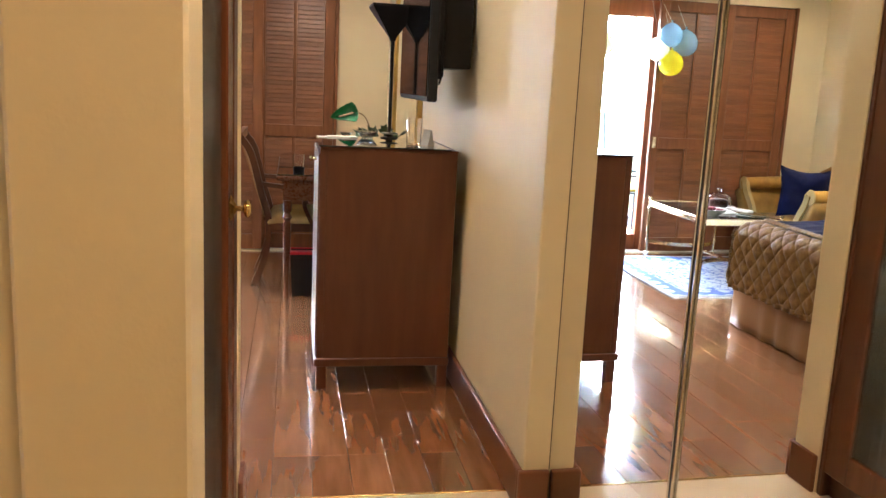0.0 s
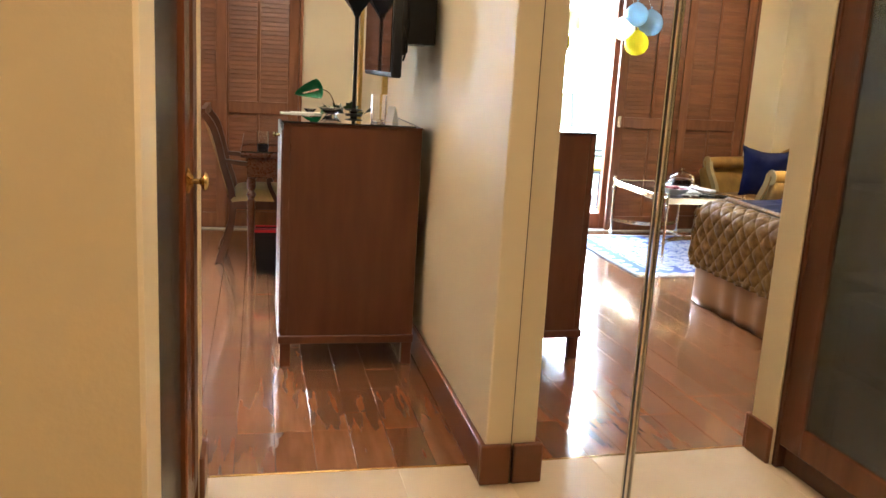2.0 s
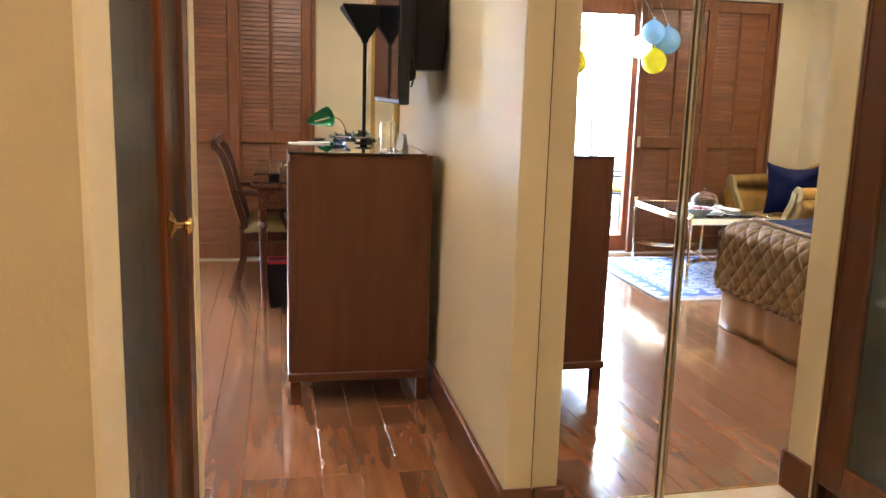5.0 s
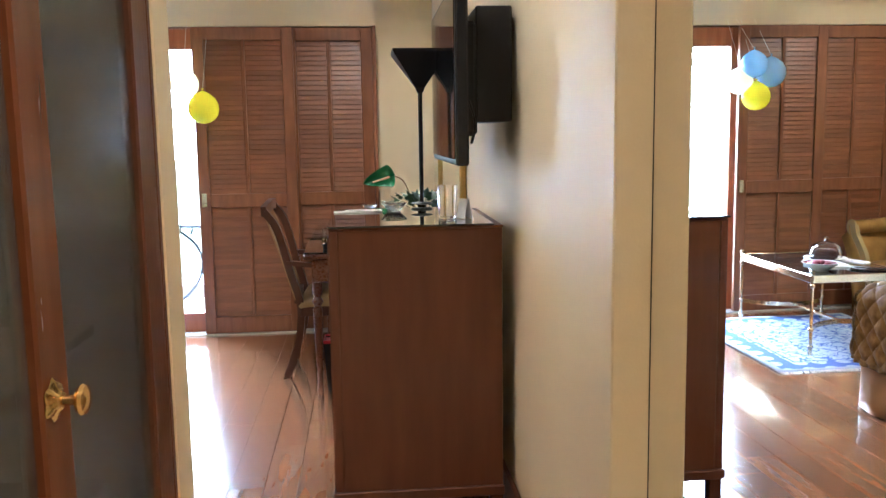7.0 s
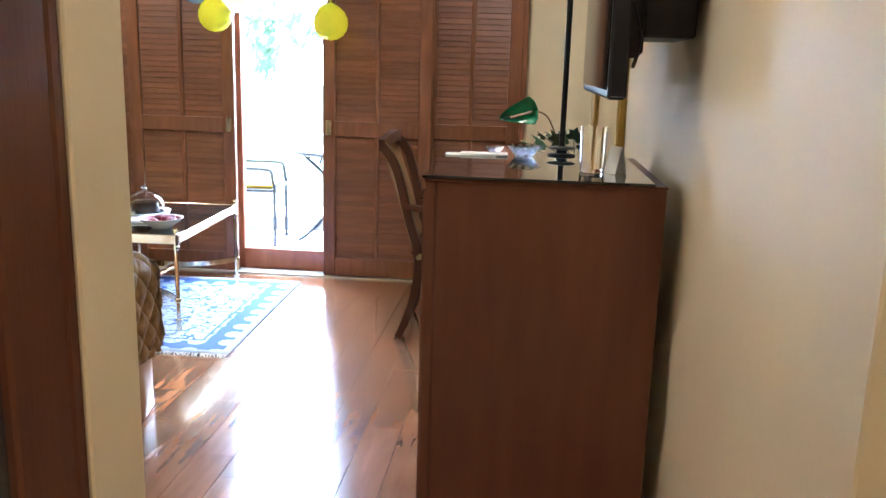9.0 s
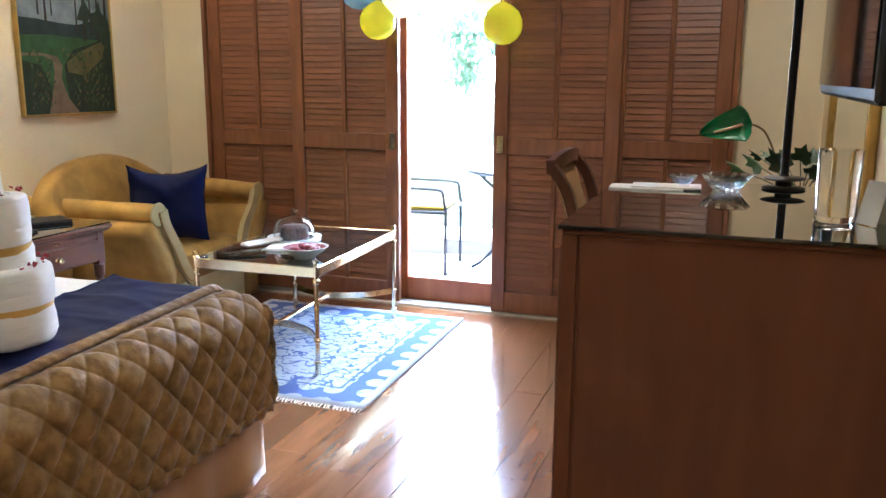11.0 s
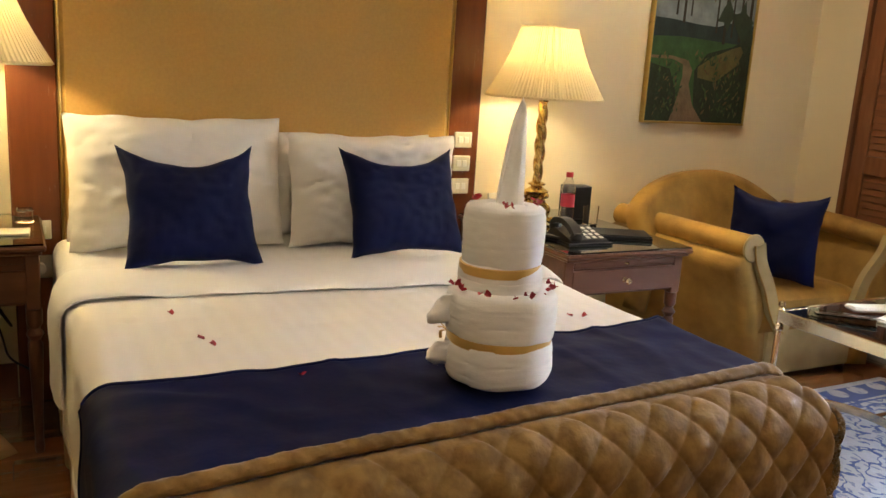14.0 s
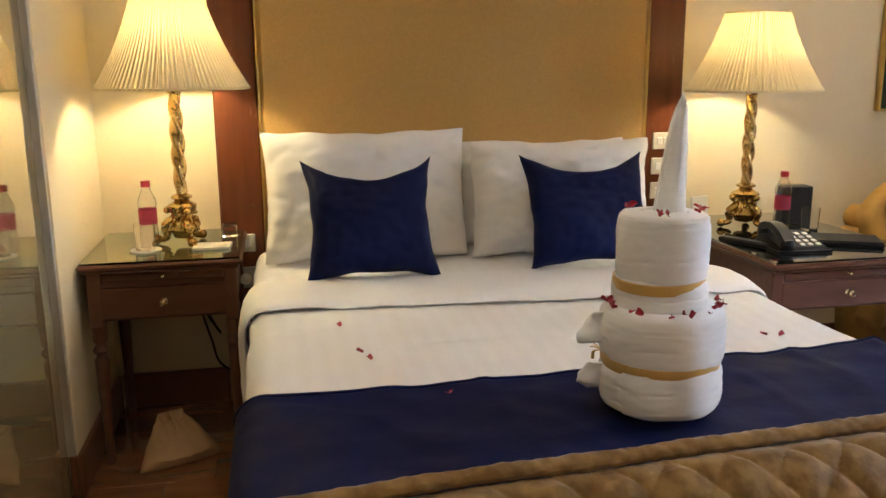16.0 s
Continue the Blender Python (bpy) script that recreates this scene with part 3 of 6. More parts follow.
part("shade", lathe(B(), [(0.016, 0.455), (0.026, 0.475), (0.150, 0.605), (0.152, 0.616), (0.142, 0.616), (0.02, 0.49), (0.0, 0.488)], seg=4), BLACK_METAL, table_lamp, m=pose(0, 0, 0, 0, 0, 45))

tumbler = lathe(B(), [(0.0, 0), (0.034, 0), (0.037, 0.004), (0.040, 0.135), (0.0375, 0.135), (0.034, 0.012), (0.0, 0.010)], seg=24)
bmesh.ops.scale(tumbler, vec=(0.86, 0.86, 0.86), verts=tumbler.verts)
solo("tumbler", tumbler, GLASS, "clear tall drinking glass on the cabinet", "glass", pose(0.748, 3.962, TOP), smooth=True)
tent = B()
for s in (-1, 1):
    bar(tent, [(s * 0.024, 0, 0), (s * 0.001, 0, 0.085)], 0.055, 0.0015, up=(1, 0, 0))
solo("tent_card", tent, PAPER, "white folded tent card on the cabinet", "card", pose(0.806, 3.945, TOP + 0.001, 0, 0, 35) @ Matrix.Scale(0.8, 4))
papers = boxes((0, 0.150, 0, 0.075, 0, 0.003), (0.045, 0.185, 0.012, 0.085, 0.003, 0.006), bev=0)
solo("paper_sheet", papers, PAPER, "white paper sheets lying on the cabinet", "paper", pose(0.342, 4.235, TOP, 0, 0, 3))
dish = lathe(B(), [(0.0, 0), (0.03, 0.0), (0.045, 0.02), (0.062, 0.04), (0.06, 0.042), (0.042, 0.022), (0.0, 0.006)], seg=22, lobes=11, depth=0.05)
low_dish = dish.copy()
bmesh.ops.scale(low_dish, vec=(0.5, 0.5, 0.45), verts=low_dish.verts)
solo("glass_dish", low_dish, GLASS, "low clear glass dish behind the papers", "dish", pose(0.48, 4.386, TOP), smooth=True)
solo("glass_dish", dish, GLASS, "small cut glass dish on the cabinet", "dish", pose(0.572, 4.30, TOP) @ Matrix.Scale(0.8, 4), smooth=True)

# ---- desk, chair and the things on the desk ----


def turned_leg(h, r=0.022):
    return [(r * 0.55, 0), (r * 0.7, h * 0.04), (r * 0.6, h * 0.10), (r * 0.95, h * 0.62), (r * 1.05, h * 0.76), (r * 0.7, h * 0.79), (r * 1.25, h * 0.83), (r * 0.7, h * 0.87), (r * 1.1, h * 0.90), (r * 1.1, h)]


desk = thing("desk", "dark wood writing desk with turned legs and a glass top", "desk", 0.16, 5.30, 0)
part("top", boxes((-0.02, 0.785, -0.02, 1.34, 0.72, 0.75), bev=0.008), DESK_WOOD, desk)
part("apron", boxes((0.02, 0.77, 0.01, 1.31, 0.60, 0.72)), DESK_WOOD, desk)
part("glass_top", boxes((-0.015, 0.78, -0.015, 1.335, 0.7505, 0.7575), bev=0.001), DARK_GLASS, desk, "dark glass top sheet")
for lx in (0.045, 0.735):
    for ly in (0.03, 1.29):
        part("leg", lathe(B(), turned_leg(0.60, 0.024), lx, ly), DESK_WOOD, desk, smooth=True)
part("drawer", boxes((0.008, 0.022, 0.35, 0.95, 0.615, 0.705)), DESK_WOOD, desk)
bin_ob = thing("waste_bin", "black waste bin with a red lining under the desk", "bin", 0.30, 5.44, 0)
part("body", lathe(B(), [(0.085, 0), (0.105, 0.27), (0.098, 0.27), (0.08, 0.01), (0, 0.01)], seg=4), BLACK, bin_ob, m=pose(0, 0, 0, 0, 0, 45))
part("lining", lathe(B(), [(0.1055, 0.262), (0.107, 0.278), (0.100, 0.278), (0.097, 0.258)], seg=4), RED, bin_ob, "red bin lining", m=pose(0, 0, 0, 0, 0, 45))
cup = thing("water_cup", "glass and black cup on the desk", "cup", 0.27, 5.40, 0.758)
part("body", lathe(B(), [(0, 0), (0.03, 0), (0.034, 0.11), (0.031, 0.11), (0.028, 0.01), (0, 0.008)], seg=18), GLASS, cup, smooth=True)
part("holder", lathe(B(), [(0.032, 0.0), (0.035, 0.035), (0.033, 0.035), (0.031, 0.0)], seg=18), BLACK, cup, smooth=True)



def leaf_shape(bm, size):
    """A pointed ivy leaf with five lobes, folded along its rib."""
    rim = [(0.30, -0.08), (0.56, 0.20), (0.34, 0.38), (0.46, 0.70), (0.17, 0.72), (0.0, 1.1), (-0.17, 0.72), (-0.46, 0.70), (-0.34, 0.38), (-0.56, 0.20), (-0.30, -0.08)]
    mid = bm.verts.new((0, 0.35 * size, 0))
    root = bm.verts.new((0, 0, 0))
    ring = [bm.verts.new((x * size, y * size, (-0.35 * abs(x) - 0.2 * y * y) * size)) for x, y in rim]
    for p, q in zip(ring, ring[1:]):
        bm.faces.new((mid, p, q))
    bm.faces.new((mid, root, ring[0]))
    bm.faces.new((mid, ring[-1], root))


plant = thing("potted_plant", "potted plant with dark leaves and one green flower on the desk", "plant", 0.80, 5.60, 0.758)
part("pot", lathe(B(), [(0, 0), (0.045, 0), (0.058, 0.10), (0.054, 0.10), (0.045, 0.08), (0, 0.08)], seg=20), IVORY, plant, smooth=True)
rnd = random.Random(4)
stems = B()
for a, rr, zz, size in ((3.3, 0.19, 0.20, 0.075), (3.0, 0.13, 0.21, 0.08), (2.5, 0.11, 0.24, 0.06), (3.9, 0.09, 0.22, 0.08), (4.5, 0.06, 0.25, 0.07), (1.2, 0.09, 0.23, 0.07), (5.0, 0.09, 0.21, 0.08), (5.3, 0.15, 0.24, 0.075), (1.9, 0.15, 0.22, 0.07), (4.9, 0.17, 0.20, 0.06), (3.6, 0.15, 0.25, 0.05)):
    lb = B()
    leaf_shape(lb, size)
    x, y = min(0.08, rr * math.cos(a)), rr * math.sin(a)
    part("leaf", lb, LEAF, plant, solid=0.001, m=pose(x, y, zz, rnd.uniform(35, 75), rnd.uniform(-35, 35), math.degrees(a) - 90))
    tube(stems, curve_points([(0, 0, 0.07), (x * 0.4, y * 0.4, zz * 0.75), (x, y, zz)], 4), 0.002, 5)
part("stems", stems, LEAF, plant)
part("flower_stalk", tube(B(), curve_points([(-0.01, 0, 0.07), (-0.075, -0.02, 0.20), (-0.10, -0.035, 0.28), (-0.135, -0.045, 0.345), (-0.185, -0.05, 0.368), (-0.205, -0.052, 0.364)]), 0.0042, 8, 0.0035), STEM, plant, "brown flower stalk", smooth=True)


def spathe(u, v):
    """Heart-shaped petal: u from stalk to tip, v across."""
    w = 0.072 * min(1.0, 6 * u) ** 0.5 * (1.0 - u) ** 0.6
    s = 2 * v - 1
    return (-0.145 * u + 0.028 * (1 - u) * (abs(s) ** 1.5), w * s, 0.022 * s * s + 0.018 * math.sin(math.pi * u) - 0.02 * u)


part("flower", grid(B(), spathe, 22, 16), SPATHE, plant, "glossy green heart-shaped flower", smooth=True, solid=0.0015, m=pose(-0.203, -0.052, 0.362, 72, -12, 6))
part("spadix", tube(B(), curve_points([(-0.205, -0.056, 0.364), (-0.245, -0.080, 0.352), (-0.295, -0.086, 0.338)]), 0.0052, 10, 0.0042), SPADIX, plant, "cream flower spike", smooth=True)

wall_mirror = thing("wall_mirror", "gold-framed wall mirror above the desk", "mirror", 0.946, 5.72, 1.0)
part("frame", boxes((-0.02, 0.012, -0.62, -0.57, -0.12, 1.0), (-0.02, 0.012, 0.57, 0.62, -0.12, 1.0), (-0.02, 0.012, -0.57, 0.57, -0.12, -0.07), (-0.02, 0.012, -0.57, 0.57, 0.95, 1.0), bev=0.006), GOLD_FRAME, wall_mirror)
part("pane", boxes((-0.006, 0.008, -0.57, 0.57, -0.07, 0.95), bev=0), MIRROR, wall_mirror)

chair = thing("desk_chair", "dark wood armchair with cane back and pale seat, at the desk", "chair", 0.16, 5.89, 0)
for s in (-1, 1):
    leg = curve_points([(-0.16, s * 0.215, 0), (-0.09, s * 0.21, 0.2), (-0.07, s * 0.21, 0.42), (-0.12, s * 0.22, 0.62), (-0.18, s * 0.235, 0.86), (-0.245, s * 0.24, 0.965)])
    part("back_leg", bar(B(), leg, 0.036, 0.040, up=(1, 0, 0)), CHAIR_WOOD, chair)
    part("front_leg", lathe(B(), turned_leg(0.42, 0.021), 0.33, s * 0.235), CHAIR_WOOD, chair, smooth=True)
    arm = curve_points([(-0.135, s * 0.225, 0.67), (0.0, s * 0.26, 0.66), (0.14, s * 0.275, 0.645), (0.22, s * 0.27, 0.625)])
    part("arm_rest", bar(B(), arm, 0.036, 0.026), CHAIR_WOOD, chair)
    part("arm_support", bar(B(), curve_points([(0.20, s * 0.27, 0.63), (0.15, s * 0.265, 0.55), (0.20, s * 0.25, 0.42)]), 0.026, 0.03, up=(0, 1, 0)), CHAIR_WOOD, chair)
    part("side_rail", boxes((-0.07, 0.33, s * 0.225 - 0.012, s * 0.225 + 0.012, 0.36, 0.425)), CHAIR_WOOD, chair)
part("top_rail", bar(B(), curve_points([(-0.248, -0.255, 0.965), (-0.235, -0.12, 0.985), (-0.232, 0, 0.99), (-0.235, 0.12, 0.985), (-0.248, 0.255, 0.965)]), 0.03, 0.055), CHAIR_WOOD, chair)
part("lower_rail", bar(B(), [(-0.092, -0.21, 0.45), (-0.092, 0.21, 0.45)], 0.025, 0.04), CHAIR_WOOD, chair)
part("front_rail", boxes((0.318, 0.342, -0.225, 0.225, 0.36, 0.425)), CHAIR_WOOD, chair)
part("cane_panel", grid(B(), lambda u, v: (-0.095 - 0.135 * v - 0.02 * v * v, (u - 0.5) * 0.42, 0.45 + 0.51 * v), 8, 10), CANE, chair, "woven cane back panel", solid=0.008)
seat = B()
grid(seat, lambda u, v: (-0.08 + 0.43 * u, (v - 0.5) * 0.49, 0.42 + 0.065 * ((1 - (2 * u - 1) ** 6) * (1 - (2 * v - 1) ** 6)) ** 0.5), 14, 14)
part("seat", seat, PALE_VELVET, chair, "pale olive padded seat", smooth=True, solid=0.02)

chair.scale = (1, 1, 0.975)

# ---- bed ----
BX, BY0, BY1, BT = -0.785, 3.20, 4.675, 0.595
bed = thing("bed", "double bed with a gold satin skirt and mattress", "bed", 0, 0, 0)
part("base", boxes((-2.78, BX - 0.03, BY0 + 0.03, BY1 - 0.03, 0.06, 0.33), bev=0.01), SKIRT_SATIN, bed)
part("mattress", boxes((-2.78, BX - 0.04, BY0 + 0.03, BY1 - 0.03, 0.33, BT - 0.03), bev=0.03), LINEN, bed)


def skirt(u, v):
    run = [(-2.7, BY0), (BX, BY0), (BX, BY1), (-2.7, BY1)]
    lens = [1.915, BY1 - BY0, 1.915]
    d = u * sum(lens)
    for (a, b), n in zip(zip(run, run[1:]), lens):
        if d <= n + 1e-9:
            break
        d -= n
    x, y = a[0] + (b[0] - a[0]) * d / n, a[1] + (b[1] - a[1]) * d / n
    nx, ny = (b[1] - a[1]) / n, -(b[0] - a[0]) / n
    f = 0.010 * (1 - v) * math.sin(34 * d + 3 * wobble(d * 3, 0, 0)) + 0.015 * (1 - v) * wobble(d * 4, v, 2)
    return (x + nx * f, y + ny * f, 0.004 + 0.34 * v + 0.01 * wobble(d * 3, 1, 7) * (1 - v))


part("skirt", grid(B(), skirt, 220, 8), SKIRT_SATIN, bed, "gathered gold satin bed skirt", smooth=True, solid=0.004)


def bend(d, edge, r):
    """Run d along a sheet that bends down over an edge: place along, drop."""
    t = d - (edge - r)
    if t <= 0:
        return d, 0.0
    if t < r * math.pi / 2:
        return edge - r + r * math.sin(t / r), r * (1 - math.cos(t / r))
    return edge, r + t - r * math.pi / 2


def drape(x, y, top, xf, y0, y1, r=0.05, flare=0.06):
    """A point of a cloth laid over the bed, x along it and y across, hanging over foot and sides."""
    px, dx = bend(x, xf, r)
    yc = (y0 + y1) / 2
    py, dy = bend(abs(y - yc), (y1 - y0) / 2, r)
    s = 1 if y > yc else -1
    drop = (dx ** 3 + dy ** 3) ** (1 / 3) if dx > 0 and dy > 0 else dx + dy
    if dx > 0 and dy > 0:
        px, py = px + flare * min(dx, dy) * 0.5, py + flare * min(dx, dy) * 0.5
    return Vector((px, yc + s * py, top - drop))


def duvet(u, v):
    x, y = -2.72 + 1.72 * u, BY0 - 0.42 + (BY1 - BY0 + 0.84) * v
    p = drape(x, y, BT + 0.012, 5, BY0 - 0.008, BY1 + 0.008, 0.06)
    p.z += 0.010 * wobble(x, y, 3, 2.5) + 0.006 * wobble(x, y, 5, 7) - 0.005 * max(0, 1 - abs(wobble(x * 2, y, 11, 2.2)) * 9)
    p.y += 0.012 * wobble(x, p.z, 4, 5) * (1 if abs(y - 3.94) > 0.74 else 0)
    return p


duvet_thing = thing("duvet", "white striped cotton duvet spread over the bed", "duvet")
part("cover", grid(B(), duvet, 110, 130), DUVET, duvet_thing, smooth=True, solid=0.012)
for v in (0.0, 1.0):
    part("hem", tube(B(), [duvet(i / 60, v) for i in range(61)], 0.007, 8), LINEN, duvet_thing, "stitched hem", smooth=True)


def fold(u, v):
    """The sheet turned back over the duvet: a soft flat roll."""
    y = BY0 - 0.30 + (BY1 - BY0 + 0.60) * v
    lean = 0.13 * (v - 0.5)
    a = math.pi * 2 * u
    x = -2.03 + lean + 0.165 * math.cos(a) * (1 - 0.06 * math.sin(9 * v))
    p = drape(x, y, BT + 0.020, 5, BY0 - 0.022, BY1 + 0.022, 0.06)
    up = max(-0.004, 0.024 * math.sin(a)) + 0.007 * wobble(x, y, 8, 6) + 0.004 * wobble(x, y, 8, 17)
    over = max(0.0, abs(y - 3.94) - 0.72)
    p.z += up * max(0.2, 1 - over * 6)
    p.y += (1 if y > 3.94 else -1) * up * min(1, over * 8)
    return p


solo("folded_sheet", grid(B(), fold, 26, 80), LINEN, "white sheet turned back below the pillows", "sheet", smooth=True)


def runner(u, v):
    y = BY0 - 0.40 + (BY1 - BY0 + 0.75) * v
    x0 = -1.31 + 0.02 * math.sin(5 * v) + 0.012 * wobble(v, 0, 0, 9) + 0.03 * (1 - v)
    x = x0 + (-0.85 - 0.062 * (y - 3.29) - x0) * u
    p = drape(x, y, BT + 0.027, 5, BY0 - 0.02, BY1 + 0.02, 0.06)
    p.z += 0.007 * wobble(x, y, 13, 5) + 0.004 * wobble(x, y, 3, 13) + 0.004 * max(0, 1 - abs(wobble(x, y * 2, 21, 2.4)) * 8)
    p.y -= 0.014 * wobble(p.x, p.z, 9, 6) * (1 if y < BY0 - 0.05 else 0)
    return p


runner_cloth = thing("bed_runner", "navy blue satin runner laid across the bed", "runner")
part("cloth", grid(B(), runner, 40, 150), NAVY, runner_cloth, smooth=True, solid=0.006)
part("stitched_edge", tube(B(), [Vector(runner(0.0, i / 150)) + Vector((0, 0, 0.001)) for i in range(151)], 0.004, 6), NAVY, runner_cloth, "stitched edge", smooth=True)


QX, QR = BX + 0.012, 0.10


def quilt_point(d, y, lift):
    """d is the run along the bed, over the foot edge and down."""
    p = drape(d, y, BT + 0.022, QX, BY0 - 0.03, BY1 + 0.03, QR)
    q, e = 0.055, 0.062
    a, b = (y - 3.9) / q + d / e, (y - 3.9) / q - d / e
    puff = (abs(math.sin(math.pi * a / 2)) * abs(math.sin(math.pi * b / 2))) ** 0.42
    h = lift * (0.0135 * puff + 0.003 * wobble(d * 9, y * 9, 2) + 0.0030 * wobble(d * 40 + 8 * y, y * 26, 6) * puff)
    _, dx = bend(d, QX, QR)
    nrm = Vector((min(1, dx / QR), 0, max(0, 1 - dx / QR)))
    if y < BY0 - 0.03 or y > BY1 + 0.03:
        nrm = nrm * 0.5 + Vector((0, 0.7 if y > 4 else -0.7, 0))
    return p + nrm * (h + 0.006 * wobble(d * 3, y * 3, 9))


def quilt_start(y):
    return -0.845 - 0.062 * (y - 3.29)


QEND = QX + 0.335
quilt = thing("quilt", "gold satin quilt stitched in diamonds, folded over the bed foot", "quilt")


def cover(u, v):
    y = BY0 - 0.33 + (BY1 - BY0 + 0.66) * v
    d0 = quilt_start(y) + 0.012
    d = d0 + (QEND - d0) * u
    k = min(1.0, max(0.0, (d - QX + 0.16) / 0.14))
    inner = min(BY1 + 0.035, max(BY0 - 0.035, y))
    return quilt_point(d, y + (inner - y) * k * k * (3 - 2 * k), min(1, u * 12))


part("quilted_cover", grid(B(), cover, 150, 560), GOLD_FABRIC, quilt, smooth=True, solid=0.012)


def hem(u, v):
    """Rolled hem along the quilt's upper edge."""
    y = BY0 - 0.34 + (BY1 - BY0 + 0.68) * v
    a = 2 * math.pi * u
    p = quilt_point(quilt_start(y), y, 0)
    w = 1 + 0.06 * math.sin(150 * y + 3 * a + 5 * wobble(y * 8, 0, 0)) + 0.16 * wobble(y * 10, 0, 1) + 0.10 * wobble(y * 60, 3 * math.cos(a), 3 * math.sin(a))
    side = abs(y - 3.9375) > 0.77
    n = Vector((0, 1 if y > 4 else -1, 0)) if side else Vector((0, 0, 1))
    return p + Vector((math.cos(a) * 0.017 * w, 0, 0)) + n * (math.sin(a) * 0.014 * w + 0.010)


part("hem", grid(B(), hem, 18, 420), GOLD_FABRIC, quilt, "gathered rolled hem", smooth=True)


def frill(u, v):
    y = BY0 - 0.02 + (BY1 - BY0 + 0.04) * v
    p = quilt_point(QEND - 0.012 + 0.03 * u, y, 0)
    return p + Vector((0.006 * math.sin(90 * y) * u + 0.006, 0, 0.003 * math.sin(61 * y)))


part("frill", grid(B(), frill, 3, 300), GOLD_FABRIC, quilt, "short gathered frill", smooth=True, solid=0.003)

headboard = thing("headboard", "tall mustard padded headboard with dark wood side strips", "headboard", WX0, 0, 0)
part("padded_panel", boxes((0.0, 0.075, 3.232, 4.722, 0.3, 2.30), bev=0.022), HEAD_FABRIC, headboard, "mustard fabric panel")
part("side_strip", boxes((0.0, 0.06, 3.075, 3.230, 0.0, 2.36), bev=0.006), HEAD_WOOD, headboard, "dark polished wood strip")
part("side_strip", boxes((0.0, 0.06, 4.724, 4.875, 0.0, 2.36), bev=0.006), HEAD_WOOD, headboard, "dark polished wood strip")
part("top_strip", boxes((0.0, 0.06, 3.230, 4.724, 2.302, 2.36), bev=0.006), HEAD_WOOD, headboard, "dark polished wood strip")
part("edge_piping", tube(B(), [(0.07, 3.236, 0.3), (0.07, 3.236, 2.3)], 0.005), GOLD_FRAME, headboard)
part("edge_piping", tube(B(), [(0.07, 4.718, 0.3), (0.07, 4.718, 2.3)], 0.005), GOLD_FRAME, headboard)


def switch_plate(y, z, holes=2, x=WX0 + 0.061):
    s = thing("switch_plate", "ivory switch plate on the headboard strip", "switch", x, y, z, group="bedside switch plates")
    part("plate", boxes((0, 0.009, -0.041, 0.041, -0.033, 0.033), bev=0.003), IVORY, s)
    for i in range(holes):
        part("rocker", boxes((0.009, 0.013, -0.026 + 0.028 * i, -0.004 + 0.028 * i, -0.014, 0.014), bev=0.002), PAPER, s)
    return s


for y, z in ((4.797, 0.968), (4.795, 0.868), (4.795, 0.770)):
    switch_plate(y, z)
switch_plate(3.155, 0.63)
socket = thing("wall_socket", "grey wall socket with a plug beside the bed", "socket", WX0 + 0.061, 3.155, 0.50)
part("plate", boxes((0, 0.012, -0.045, 0.045, -0.04, 0.04)), GREY_TRIM, socket)
part("plug", lathe(B(), [(0.018, 0), (0.02, 0.03), (0.012, 0.035), (0, 0.035)], seg=14), IVORY, socket, smooth=True, m=pose(0.012, 0.0, 0, 0, 90, 0))

for w, h, yc, x, tilt, lab in ((0.70, 0.445, 3.585, -2.475, -12, "plump white pillow leaning on another pillow"), (0.66, 0.400, 4.262, -2.42, -9, "white pillow leaning on another pillow"),
                               (0.69, 0.430, 3.580, -2.645, -12, "white pillow standing against the headboard"), (0.66, 0.385, 4.270, -2.635, -12, "white pillow standing against the headboard")):
    solo("pillow", cushion(B(), w, h, 0.17, 0.045, 44, seed=yc + x, crease=1.6), PILLOW, lab, "pillow", pose(x, yc, BT + 0.02, 0, tilt, 0) @ pose(0, 0, 0, 0, 0, 90), smooth=True, group="white pillows")
for yc, x, w in ((3.562, -2.135, 0.41), (4.272, -2.145, 0.425)):
    solo("cushion", cushion(B(), w, 0.385, 0.15, 0.13, 36, sag=0.05, seed=yc * 3), NAVY, "navy blue satin cushion leaning on a white pillow", "cushion", pose(x, yc, BT + 0.034, 0, -24, 0) @ pose(0, 0, 0, 0, 0, 90), smooth=True, group="navy cushions")

# towel cake
cake = thing("towel_cake", "white towels rolled into a tiered cake with gold ribbons", "towel cake", -1.058, 3.970, BT + 0.046)
UX, UY = -0.015, 0.003


